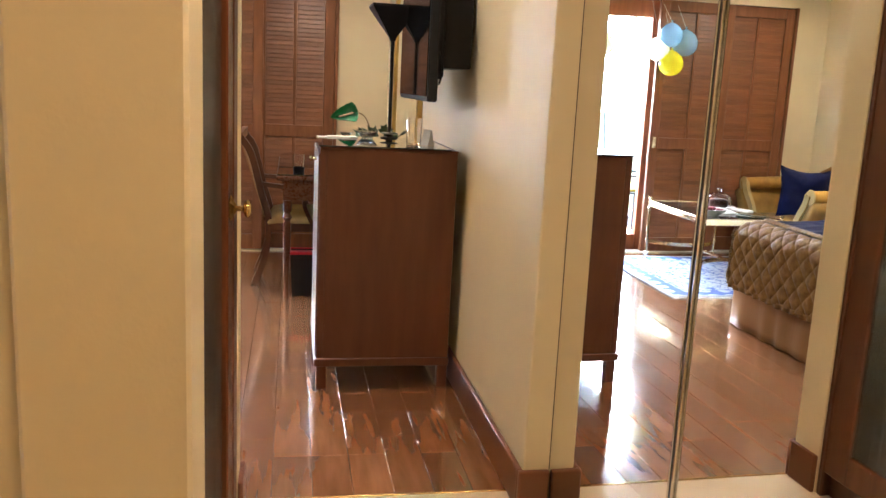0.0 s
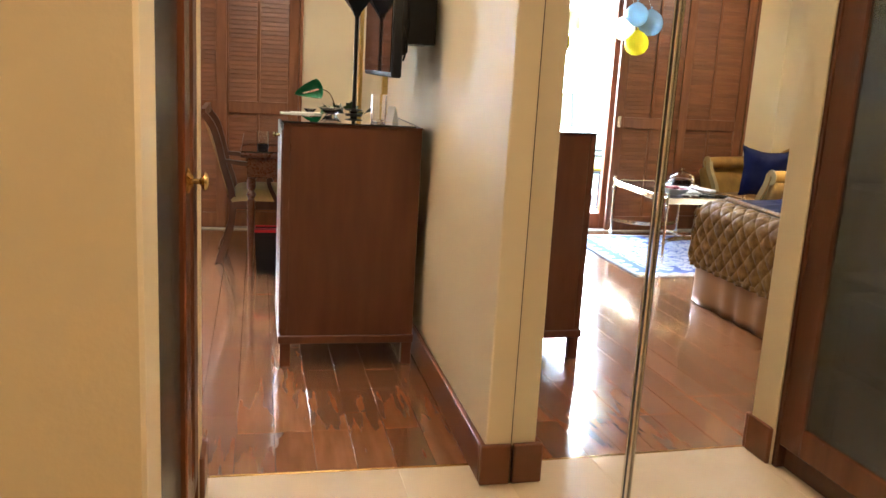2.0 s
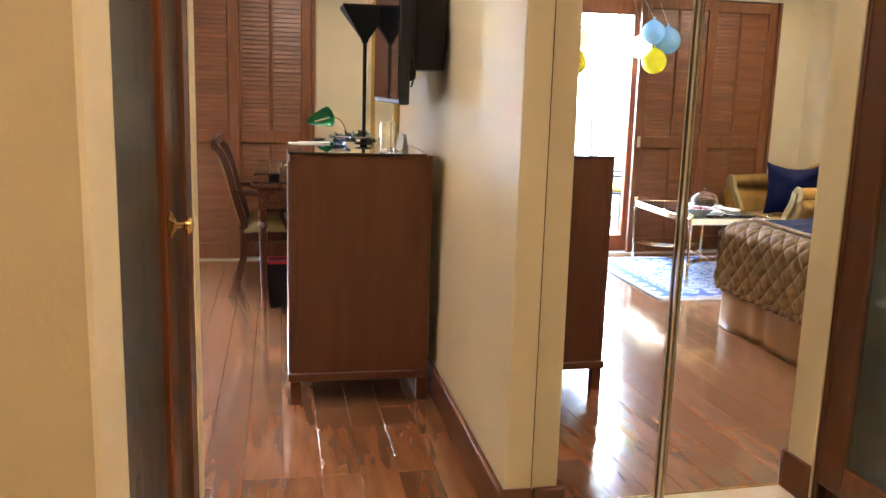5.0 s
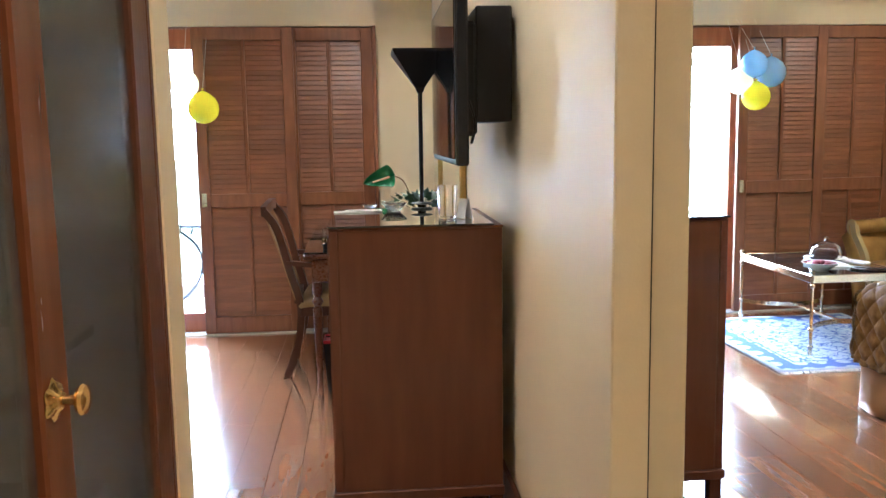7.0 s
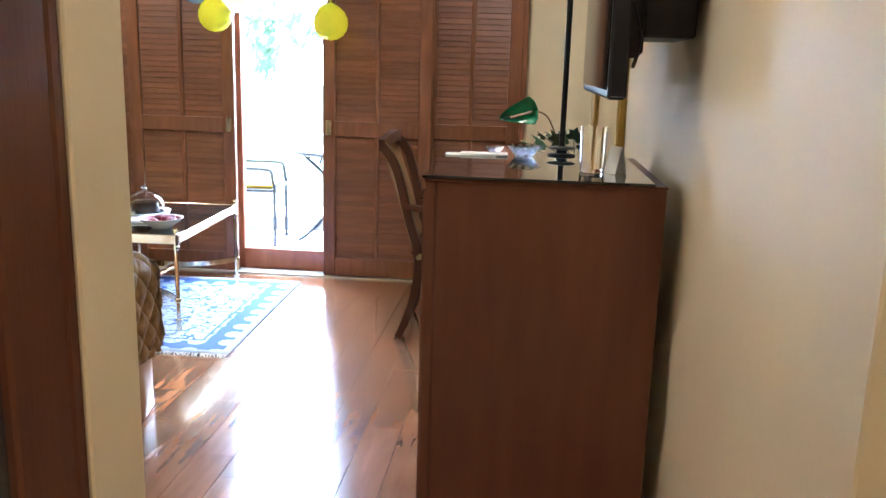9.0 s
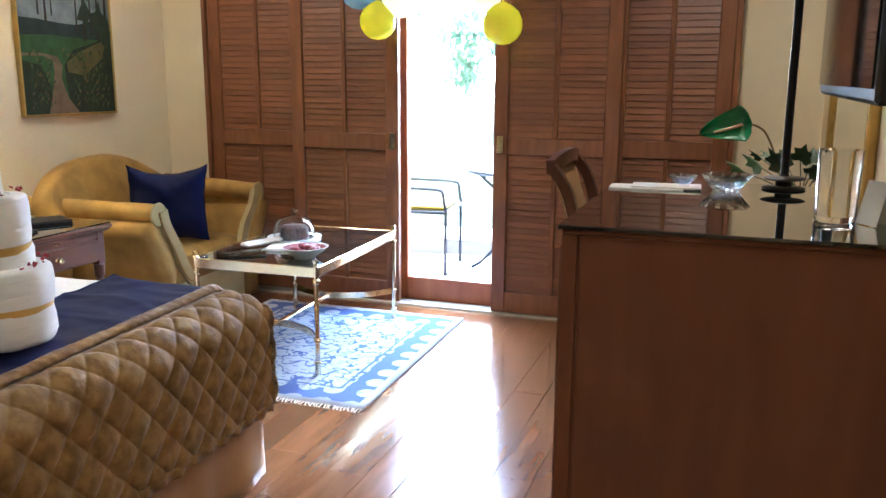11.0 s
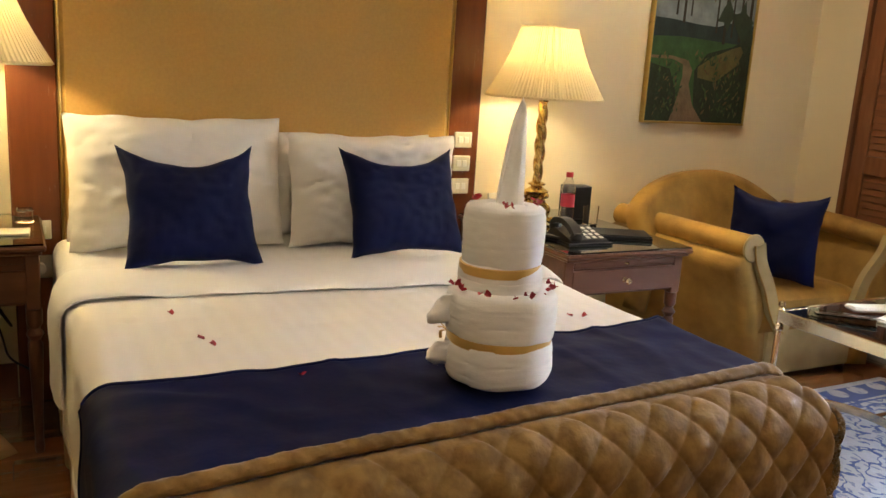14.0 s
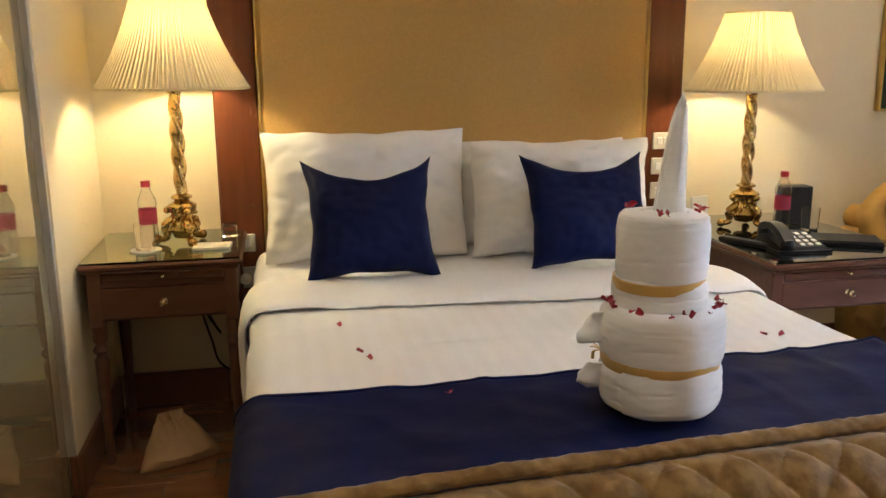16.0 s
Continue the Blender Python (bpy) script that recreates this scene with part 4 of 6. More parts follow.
def roll(bm, r, z0, z1, x=0.0, y=0.0, seed=0.0, soft=0.13, folds=3, tilt=0.0):
    """A towel folded lengthwise and rolled up: soft rims, a few long creases round it, a little out of true."""
    def f(u, v):
        a = 2 * math.pi * u
        c, sn = math.cos(a), math.sin(a)
        k = 2 * v - 1
        rim = (1 - abs(k) ** 3.2) ** 0.5 if abs(k) < 1 else 0.0
        crease = max(0.0, 1 - abs(math.sin(folds * math.pi * (v + 0.05 * math.sin(a + seed)) + seed)) * 7)
        rr = r * (1 - soft + soft * rim) * (1 + 0.022 * wobble(c * 1.3 + seed, sn * 1.3, v * 2) + 0.010 * wobble(c * 4, sn * 4 + seed, v * 9)) - 0.0016 * crease
        step = 0.004 * (1 - ((u + seed * 0.17) % 1.0))
        return (x + (rr + step) * c, y + (rr + step) * sn, z0 + (z1 - z0) * v + tilt * c * r + 0.004 * wobble(c * 2, sn * 2 + seed, v))
    grid(bm, f, 96, 30)
    rr = r * (1 - soft)
    lathe(bm, [(rr * 1.03 + 0.004, z1 - 0.0045), (rr, z1 + 0.0015), (rr * 0.85, z1 + 0.003), (rr * 0.6, z1 + 0.004), (rr * 0.55, z1 + 0.001), (rr * 0.3, z1 + 0.004), (0, z1 + 0.002)], x, y, seg=48)
    lathe(bm, [(rr, z0), (rr * 0.5, z0), (0, z0)], x, y, seg=24)
    return bm


part("tier", roll(B(), 0.111, 0.0, 0.094, seed=1, soft=0.13), TOWEL, cake, smooth=True)
part("tier", roll(B(), 0.112, 0.088, 0.186, -0.002, 0.003, seed=2, soft=0.09), TOWEL, cake, smooth=True)
part("tier", roll(B(), 0.0845, 0.180, 0.240, UX + 0.003, UY - 0.003, seed=3, soft=0.12, folds=2), TOWEL, cake, smooth=True)
part("tier", roll(B(), 0.0825, 0.233, 0.354, UX, UY, seed=4, soft=0.10, folds=2), TOWEL, cake, smooth=True)


def cone_sheet(u, v):
    """A towel rolled to a horn: one flank upright, the other bowed, cut off aslant at the tip."""
    a = 2 * math.pi * u
    r = 0.029 * (1 - 0.55 * v) * (1 - v ** 9) ** 0.5 + 0.0008
    top = 0.204 * v + 0.016 * v ** 3 * math.cos(a - 2.2)
    return (UX - 0.016 - 0.020 * v ** 1.5 + r * math.cos(a) * (1 + 0.06 * wobble(u * 5, v * 5, 1)), UY + 0.018 + 0.024 * v ** 1.5 + r * math.sin(a) * (1 + 0.06 * wobble(u * 5, v * 4, 6)), 0.352 + top)


part("cone", grid(B(), cone_sheet, 32, 26), TOWEL, cake, "pointed rolled towel", smooth=True)
edge = [Vector(cone_sheet(0.74 + 0.10 * v, v)) + Vector((-0.0005, -0.0012, 0)) for v in [i / 24 for i in range(25)]]
part("cone_edge", tube(B(), edge, 0.0026, 6, 0.0015), TOWEL, cake, "overlapping towel edge", smooth=True)


def ribbon_band(r, z, h, x, y):
    return lathe(B(), [(r, z), (r + 0.004, z + 0.001), (r + 0.005, z + h / 2), (r + 0.004, z + h - 0.001), (r, z + h)], x, y, seg=64, caps=False)


part("ribbon", ribbon_band(0.1045, 0.081, 0.021, -0.001, 0.002), RIBBON, cake, "gold ribbon", smooth=True, m=pose(0, 0, 0, 2.0, 1.5, 0))
part("ribbon", ribbon_band(0.0790, 0.222, 0.020, UX + 0.002, UY - 0.002), RIBBON, cake, "gold ribbon", smooth=True, m=pose(0, 0, 0, 1.5, 1.0, 0))
bow = B()
for q, z in ((-0.4, 0.010), (0.5, 0.004), (1.6, -0.006)):
    bar(bow, curve_points([(-0.044, -0.098, 0.092), (-0.050, -0.110, 0.094 + z), (-0.046 + 0.008 * q, -0.119, 0.092 + 2 * z)], 4), 0.006, 0.0012)
part("ribbon_knot", bow, RIBBON, cake, "knotted ribbon ends")


def towel_flap(z, h, out, seed):
    """The loose end of a rolled towel: a thin fold that stands off to the side and curls at its rim."""
    def f(u, v):
        a = -2.05 + 0.34 * u + 0.10 * v
        lift = out * math.sin(math.pi * u) ** 0.8 * (0.55 + 0.45 * math.sin(2.2 * v + seed))
        curl = 0.010 * math.sin(5 * v + seed) * math.sin(math.pi * u)
        r = 0.101 + lift + 0.004 * wobble(u * 5, v * 5, seed)
        return (r * math.cos(a) + curl, r * math.sin(a) - curl, z + h * v + 0.014 * (u - 0.5) * math.cos(seed) + 0.004 * wobble(u * 4, v * 4, seed + 2))
    return grid(B(), f, 20, 16)


part("towel_end", towel_flap(0.112, 0.060, 0.050, 1.0), TOWEL, cake, "loose towel end", smooth=True, solid=0.005)
part("towel_end", towel_flap(0.024, 0.048, 0.048, 0.4), TOWEL, cake, "loose curled towel end", smooth=True, solid=0.005)
rnd = random.Random(9)


def petal_mesh(size):
    bm = B()
    grid(bm, lambda u, v: ((u - 0.5) * size * (0.5 + v * (1.5 - v)), (v - 0.5) * size, 0.35 * size * ((2 * u - 1) ** 2) + 0.2 * size * v), 4, 4)
    return bm


petal_me = part("petal", petal_mesh(0.0115), PETAL, cake, "deep red rose petal", smooth=True)
petal_me.matrix_basis = pose(UX + 0.06, UY - 0.035, 0.362, 20, 10, 30)
for r, z, n, ox, oy in ((0.064, 0.361, 9, UX, UY), (0.099, 0.190, 20, 0, 0)):
    for i in range(n):
        a = rnd.uniform(-2.4, 1.9)
        s = new("petal", petal_me.data)
        s.parent = cake
        s["label"] = "deep red rose petal"
        rr = r + rnd.uniform(-0.008, 0.012)
        s.matrix_basis = pose(ox + rr * math.cos(a), oy + rr * math.sin(a), z + rnd.uniform(0, 0.008), rnd.uniform(-50, 50), rnd.uniform(-50, 50), rnd.uniform(0, 360)) @ Matrix.Scale(rnd.uniform(0.7, 1.25), 4)
for x, y in ((-1.458, 3.468), (-1.505, 3.452), (-1.42, 4.42), (-1.41, 4.462), (-1.218, 3.601), (-1.72, 3.42)):
    p = solo("rose_petal", petal_mesh(0.016), PETAL, "red rose petal lying on the bed", "petal", pose(x, y, BT + 0.026, 10, 5, rnd.uniform(0, 360)), smooth=True, group="petals on the bed")

# ---- nightstands and what stands on them ----


def nightstand(label, x, y0, y1, depth, slide=True, top=0.645, drop=0.0):
    """Drawer table with turned legs; its front faces +x."""
    t = thing("nightstand", label, "nightstand", x, (y0 + y1) / 2, 0)
    w = (y1 - y0) / 2
    part("top", boxes((-depth, 0.015, -w, w, top - 0.018, top), bev=0.006), NIGHT_WOOD, t)
    part("moulding", boxes((-depth, 0.004, -w + 0.012, w - 0.012, top - 0.03, top - 0.018), bev=0.004), NIGHT_WOOD, t)
    part("carcass", boxes((-depth + 0.01, -0.03, -w + 0.03, w - 0.03, top - 0.165 - drop, top - 0.03), bev=0.002), NIGHT_WOOD, t)
    part("glass_top", boxes((-depth + 0.005, 0.008, -w + 0.008, w - 0.008, top + 0.0005, top + 0.0065), bev=0.001), GREEN_EDGE if not slide else DARK_GLASS, t, "glass sheet on the top")
    part("tray", boxes((-0.03, -0.022, -w + 0.06, w - 0.06, top - 0.062, top - 0.036), bev=0.003), NIGHT_WOOD, t, "pull-out tray front")
    part("drawer", boxes((-0.03, -0.019, -w + 0.055, w - 0.055, top - 0.158 - drop, top - 0.068 - 0.5 * drop), bev=0.004), NIGHT_WOOD, t)
    kp = [(0.011, 0), (0.006, 0.005), (0.006, 0.014), (0.012, 0.019), (0.013, 0.024), (0.008, 0.030), (0, 0.031)]
    part("knob", lathe(B(), kp, seg=16), PALE_BRASS, t, "pale brass knob", smooth=True, m=pose(-0.019, 0, top - 0.112 - 0.75 * drop, 0, 90, 0))
    part("tray_knob", lathe(B(), [(r * 0.5, h * 0.5) for r, h in kp], seg=12), PALE_BRASS, t, "tiny brass knob", smooth=True, m=pose(-0.022, 0, top - 0.048, 0, 90, 0))
    for lx in (-0.042, -depth + 0.04):
        for s in (-1, 1):
            part("leg_block", boxes((lx - 0.021, lx + 0.021, s * (w - 0.04) - 0.021, s * (w - 0.04) + 0.021, top - 0.18 - drop, top - 0.03), bev=0.003), NIGHT_WOOD, t)
            part("leg", lathe(B(), turned_leg(top - 0.18 - drop, 0.021), lx, s * (w - 0.04)), NIGHT_WOOD, t, smooth=True)
    return t


nightstand("brown wood nightstand with one drawer and glass top beside the partition", -2.325, 2.672, 3.165, 0.505, False, 0.675, 0.024)
nightstand("brown wood nightstand with drawer, glass top and telephone beside the armchair", -1.985, 4.800, 5.390, 0.84)
NT, NT1 = 0.652, 0.682


def bedside_lamp(label, x, y, z):
    l = thing("bedside_lamp", label, "lamp", x, y, z, group="bedside lamps")
    foot = B()
    for i in range(3):
        a = 2 * math.pi * i / 3 + 0.4
        c, s = math.cos(a), math.sin(a)
        tube(foot, curve_points([(0.03 * c, 0.03 * s, 0.085), (0.062 * c, 0.062 * s, 0.06), (0.055 * c, 0.055 * s, 0.025), (0.085 * c, 0.085 * s, 0.012)]), 0.016, 8, 0.010)
        bmesh.ops.create_icosphere(foot, subdivisions=2, radius=0.016, matrix=Matrix.Translation((0.088 * c, 0.088 * s, 0.016)))
        bmesh.ops.create_icosphere(foot, subdivisions=2, radius=0.013, matrix=Matrix.Translation((0.05 * c, 0.05 * s, 0.115)))
        for k in range(4):
            b2 = a + 0.4 + 0.4 * k
            bmesh.ops.create_icosphere(foot, subdivisions=1, radius=0.010, matrix=Matrix.Translation((0.042 * math.cos(b2), 0.042 * math.sin(b2), 0.05 + 0.018 * k)))
    part("foot", foot, OLD_BRASS, l, "ornate cast brass tripod foot", smooth=True)
    part("base", lathe(B(), [(0, 0.02), (0.03, 0.022), (0.045, 0.05), (0.032, 0.09), (0.042, 0.115), (0.05, 0.13), (0.03, 0.142), (0.022, 0.15), (0.034, 0.156), (0.034, 0.162), (0.018, 0.17)], seg=24, lobes=6, depth=0.06), OLD_BRASS, l, smooth=True)
    part("column", lathe(B(), [(0.017 + 0.0035 * math.sin(math.pi * i / 60), 0.165 + 0.34 * i / 60) for i in range(61)], seg=24, lobes=3, depth=0.20, twist=26), OLD_BRASS, l, "twisted brass column", smooth=True)
    part("socket", lathe(B(), [(0.02, 0.50), (0.024, 0.507), (0.012, 0.512), (0.012, 0.56), (0, 0.56)], seg=16), BRASS, l, smooth=True)
    n = 240
    sb = B()
    z0, z1, r0, r1 = 0.515, 0.795, 0.240, 0.112

    def f(u, v):
        a = 2 * math.pi * u
        r = r0 + (r1 - r0) * v - 0.012 * math.sin(math.pi * v)
        r *= 1 + (0.018 + 0.006 * v) * (1 if round(u * n) % 2 else -1)
        return (r * math.cos(a), r * math.sin(a), z0 + (z1 - z0) * v)
    grid(sb, f, n, 6)
    part("shade", sb, SHADE, l, "pleated cream cloth shade, lit from inside")
    folds = B()
    for i in range(92):
        for j in range(6):
            q = []
            for du, dv in ((0.0, 0), (0.46, 0), (0.46, 1), (0.0, 1)):
                a, v = 2 * math.pi * (i + du) / 92, (j + dv) / 6
                r = (r0 + (r1 - r0) * v - 0.012 * math.sin(math.pi * v)) * 1.032
                q.append(folds.verts.new((r * math.cos(a), r * math.sin(a), z0 + (z1 - z0) * v)))
            folds.faces.new(q)
    part("pleat_fold", folds, SHADE, l, "folded second layer of the pleats")["kind"] = "stuff"
    trim = B()
    lathe(trim, [(r0 + 0.003, z0 - 0.003), (r0 + 0.005, z0 + 0.005), (r0, z0 + 0.007), (r0 - 0.003, z0)], seg=48, caps=False)
    part("lower_trim", trim, SHADE, l)
    trim = B()
    lathe(trim, [(r1 + 0.003, z1 - 0.005), (r1 + 0.004, z1 + 0.003), (r1 - 0.002, z1 + 0.002), (r1 - 0.002, z1 - 0.004)], seg=48, caps=False)
    part("upper_trim", trim, SHADE, l)
    part("diffuser", lathe(B(), [(0.048, 0.512), (0.050, 0.516), (0.046, 0.520), (0.0, 0.522)], seg=28), SHADE, l, "small round diffuser under the bulb", smooth=True)
    lamp("bedside_bulb", "POINT", 2.35, pose(x, y, z + 0.69), (1.0, 0.80, 0.44)).data.shadow_soft_size = 0.035
    return l


bedside_lamp("lit brass table lamp with twisted column, beside a water bottle", -2.575, 2.968, NT1)
bedside_lamp("lit brass table lamp with twisted column, behind the telephone", -2.56, 5.04, NT)


def bottle(label, x, y, z):
    b = thing("water_bottle", label, "bottle", x, y, z, group="water bottles")
    part("body", lathe(B(), [(0, 0), (0.028, 0), (0.031, 0.006), (0.031, 0.05), (0.0285, 0.055), (0.0285, 0.13), (0.031, 0.135), (0.031, 0.15), (0.013, 0.19), (0.012, 0.20), (0.0, 0.20)], seg=22), BOTTLE, b, smooth=True, solid=0.0012)
    part("label_band", lathe(B(), [(0.0292, 0.072), (0.0296, 0.074), (0.0296, 0.122), (0.0292, 0.124)], seg=22, caps=False), PINK_LABEL, b, "pink paper label", smooth=True)
    part("cap", lathe(B(), [(0.0145, 0.196), (0.0150, 0.198), (0.0145, 0.216), (0, 0.217)], seg=18, lobes=18, depth=0.02), RED, b, "red screw cap", smooth=True)


def tumbler_on(x, y, z, label):
    return solo("tumbler", lathe(B(), [(0.0, 0), (0.029, 0), (0.031, 0.004), (0.034, 0.085), (0.032, 0.085), (0.029, 0.01), (0.0, 0.009)], seg=22), GLASS, label, "glass", pose(x, y, z), smooth=True)


bottle("small clear water bottle with a red cap and pink label", -2.575, 2.856, NT1)
coaster = lathe(B(), [(0, 0), (0.05, 0), (0.05, 0.003), (0, 0.003)], seg=28)
solo("coaster", coaster, PAPER, "round white paper coaster on the nightstand", "coaster", pose(-2.480, 2.855, NT1))
tumbler_on(-2.480, 2.855, NT1 + 0.0035, "clear glass on a paper coaster")
solo("note_pad", boxes((-0.045, 0.045, -0.06, 0.06, 0, 0.008), bev=0.001), PAPER, "white note pad on the nightstand", "note pad", pose(-2.485, 3.065, NT1, 0, 0, -3))
tray_glass = thing("glass_holder", "clear glass holder beside the lamp", "holder", -2.66, 3.115, NT1)
part("body", boxes((-0.03, 0.03, -0.025, 0.025, 0, 0.045), bev=0.004), GLASS, tray_glass)
bottle("small clear water bottle with a red cap beside a black box", -2.50, 5.162, NT)
solo("black_box", boxes((-0.035, 0.035, -0.06, 0.06, 0, 0.145), bev=0.004), BLACK, "upright black box on the nightstand", "box", pose(-2.60, 5.275, NT, 0, 0, -8))
tumbler_on(-2.432, 5.236, NT, "clear glass beside the telephone")
solo("leather_folder", boxes((-0.11, 0.11, -0.075, 0.075, 0, 0.012), (-0.108, 0.108, -0.073, 0.073, 0.012, 0.018), bev=0.003), BLACK, "black leather folder on the nightstand", "folder", pose(-2.205, 5.222, NT, 0, 0, 62))
solo("white_card", boxes((-0.004, 0.004, -0.045, 0.045, 0, 0.10), bev=0.001), PAPER, "white upright card behind the towel cake", "card", pose(-2.70, 4.935, NT, 0, -8, 20))
solo("paper_roll", tube(B(), [(0, -0.032, 0.011), (0, 0, 0.011), (0, 0.032, 0.011)], 0.011, 14), PAPER, "small white paper roll on the nightstand", "paper roll", pose(-2.58, 4.840, NT + 0.0005, 0, 0, -35), smooth=True)

phone = thing("telephone", "black desk telephone with white keys on the nightstand", "telephone", -2.162, 4.985, NT, -4)
phone.scale = (0.95, 0.95, 0.8)
pb = B()
grid(pb, lambda u, v: (-0.09 + 0.18 * u, -0.10 + 0.20 * v, (0.020 + 0.045 * (1 - u)) * (1 if 0 < u < 1 and 0 < v < 1 else 0.15)), 12, 12)
bmesh.ops.create_cube(pb, size=1, matrix=Matrix.LocRotScale((0, 0, 0.006), None, (0.18, 0.20, 0.011)))
part("body", pb, BLACK, phone)
hs = B()
bar(hs, curve_points([(-0.085, -0.065, 0.070), (-0.05, -0.066, 0.094), (0.0, -0.066, 0.098), (0.05, -0.066, 0.080), (0.09, -0.065, 0.045)]), 0.042, 0.026)
for x, z in ((-0.078, 0.066), (0.08, 0.045)):
    lathe(hs, [(0, -0.02), (0.024, -0.02), (0.027, -0.008), (0.022, 0.014), (0, 0.018)], x, -0.065, z, seg=16)
part("handset", hs, BLACK, phone)
for i in range(4):
    for j in range(3):
        u = 0.30 + 0.17 * i
        part("key", boxes((-0.009, 0.009, -0.008, 0.008, 0, 0.004), bev=0.001), PAPER, phone, m=pose(-0.09 + 0.18 * u, 0.005 + 0.03 * j, 0.0205 + 0.045 * (1 - u), 0, 14, 0))
remote = boxes((-0.10, 0.10, -0.022, 0.022, 0, 0.018), bev=0.006)
solo("remote_control", remote, BLACK, "black remote control beside the telephone", "remote control", pose(-2.25, 4.868, NT, 0, 0, 28))

cord = tube(B(), curve_points([(-2.72, 3.10, 0.47), (-2.66, 3.02, 0.43), (-2.66, 3.06, 0.33), (-2.67, 3.00, 0.42), (-2.65, 3.03, 0.30), (-2.66, 3.05, 0.22), (-2.66, 3.11, 0.17)]), 0.004, 6)
solo("lamp_cord", cord, BLACK, "looped dark lamp cord hanging behind the nightstand", "cord", smooth=True)
bag = thing("paper_bag", "crumpled brown paper bag lying on the floor under the nightstand", "bag", -2.322, 2.938, 0, 23)


def bag_side(s):
    def f(u, v):
        """u across the bag, v from its base to the gathered neck."""
        a = 2 * u - 1
        half = 0.105 * (1 - v) ** 0.85 + 0.030 + 0.010 * max(0.0, v - 0.85) * 6
        fold = max(0.0, 1 - abs(wobble(a * 2.2 + 3 * s, v * 2.6, 4)) * 6)
        bulge = s * 0.066 * (1 - a * a) ** 0.6 * (1 - v) ** 0.7 * min(1.0, 0.25 + 4 * v)
        return (-0.105 * v + bulge + 0.012 * wobble(a * 3, v * 4, 2 + s) * v, a * half + 0.006 * wobble(v * 6, a * 2, s), 0.003 + 0.142 * v ** 0.85 - 0.004 * fold * min(1, 5 * v))
    return grid(B(), f, 26, 22)


part("front", bag_side(1), KRAFT, bag, smooth=True, solid=0.0015)
part("back", bag_side(-1), KRAFT, bag, smooth=True, solid=0.0015)
part("folded_top", grid(B(), lambda u, v: (-0.100 + 0.030 * v + 0.006 * math.sin(9 * u), (u - 0.5) * (0.085 - 0.02 * v), 0.144 - 0.020 * v + 0.006 * math.sin(7 * u)), 12, 6), KRAFT, bag, "folded top", smooth=True, solid=0.0015)

painting = thing("painting", "landscape painting with a path and trees in a thin gold frame", "painting", WX0, 6.125, 1.065)
PW, PH = 0.67, 0.86
FW = 0.011
part("frame", boxes((0, 0.030, -PW / 2, -PW / 2 + FW, 0, PH), (0, 0.030, PW / 2 - FW, PW / 2, 0, PH), (0, 0.030, -PW / 2 + FW, PW / 2 - FW, 0, FW), (0, 0.030, -PW / 2 + FW, PW / 2 - FW, PH - FW, PH), bev=0.002), GOLD_FRAME, painting)


def daub(name, pts, color, depth):
    bm = B()
    bm.faces.new([bm.verts.new((depth, (a - 0.5) * (PW - 0.016), 0.008 + b * (PH - 0.016))) for a, b in pts])
    return part(name, bm, mat(name + "_paint", color, 0.75, color2=tuple(c * 0.45 for c in color), scale=14, bump=0.4, bump_scale=60, amount=0.6), painting)


daub("canvas_sky", [(0, 0.5), (1, 0.5), (1, 1), (0, 1)], (0.27, 0.32, 0.34), 0.020)
daub("treeline", [(0, 0.40), (1, 0.40), (1, 0.58), (0.85, 0.60), (0.62, 0.555), (0.42, 0.56), (0.2, 0.575), (0, 0.58)], (0.022, 0.042, 0.046), 0.021)
daub("meadow", [(0, 0.0), (1, 0.0), (1, 0.46), (0.3, 0.485), (0, 0.475)], (0.050, 0.125, 0.040), 0.022)
daub("dark_bank", [(0.0, 0.0), (0.30, 0.0), (0.28, 0.18), (0.20, 0.30), (0, 0.33)], (0.022, 0.040, 0.018), 0.0225)
daub("dark_undergrowth", [(0.50, 0.0), (1, 0.0), (1, 0.52), (0.80, 0.45), (0.55, 0.40), (0.44, 0.30), (0.46, 0.14)], (0.020, 0.038, 0.020), 0.0228)
daub("bush", [(0.48, 0.26), (0.66, 0.24), (0.86, 0.34), (0.95, 0.47), (0.80, 0.44), (0.60, 0.38), (0.47, 0.32)], (0.15, 0.125, 0.045), 0.0231)
daub("path", [(0.24, 0.0), (0.58, 0.0), (0.46, 0.10), (0.40, 0.22), (0.42, 0.30), (0.37, 0.355), (0.20, 0.375), (0.0, 0.37), (0.0, 0.355), (0.22, 0.355), (0.32, 0.33), (0.33, 0.26), (0.30, 0.14)], (0.24, 0.16, 0.095), 0.0235)
for a, w, low in ((0.20, 0.020, 0.60), (0.27, 0.026, 0.56), (0.34, 0.016, 0.60), (0.60, 0.020, 0.52), (0.68, 0.030, 0.46), (0.76, 0.020, 0.50), (0.84, 0.026, 0.48), (0.93, 0.034, 0.44)):
    daub("tree_trunk", [(a, low), (a + w, low), (a + w * 0.8, 1), (a + w * 0.2, 1)], (0.035, 0.028, 0.018), 0.024)
daub("autumn_leaves", [(0.20, 0.82), (0.34, 0.80), (0.37, 0.92), (0.33, 1), (0.22, 1), (0.17, 0.90)], (0.22, 0.085, 0.035), 0.0243)
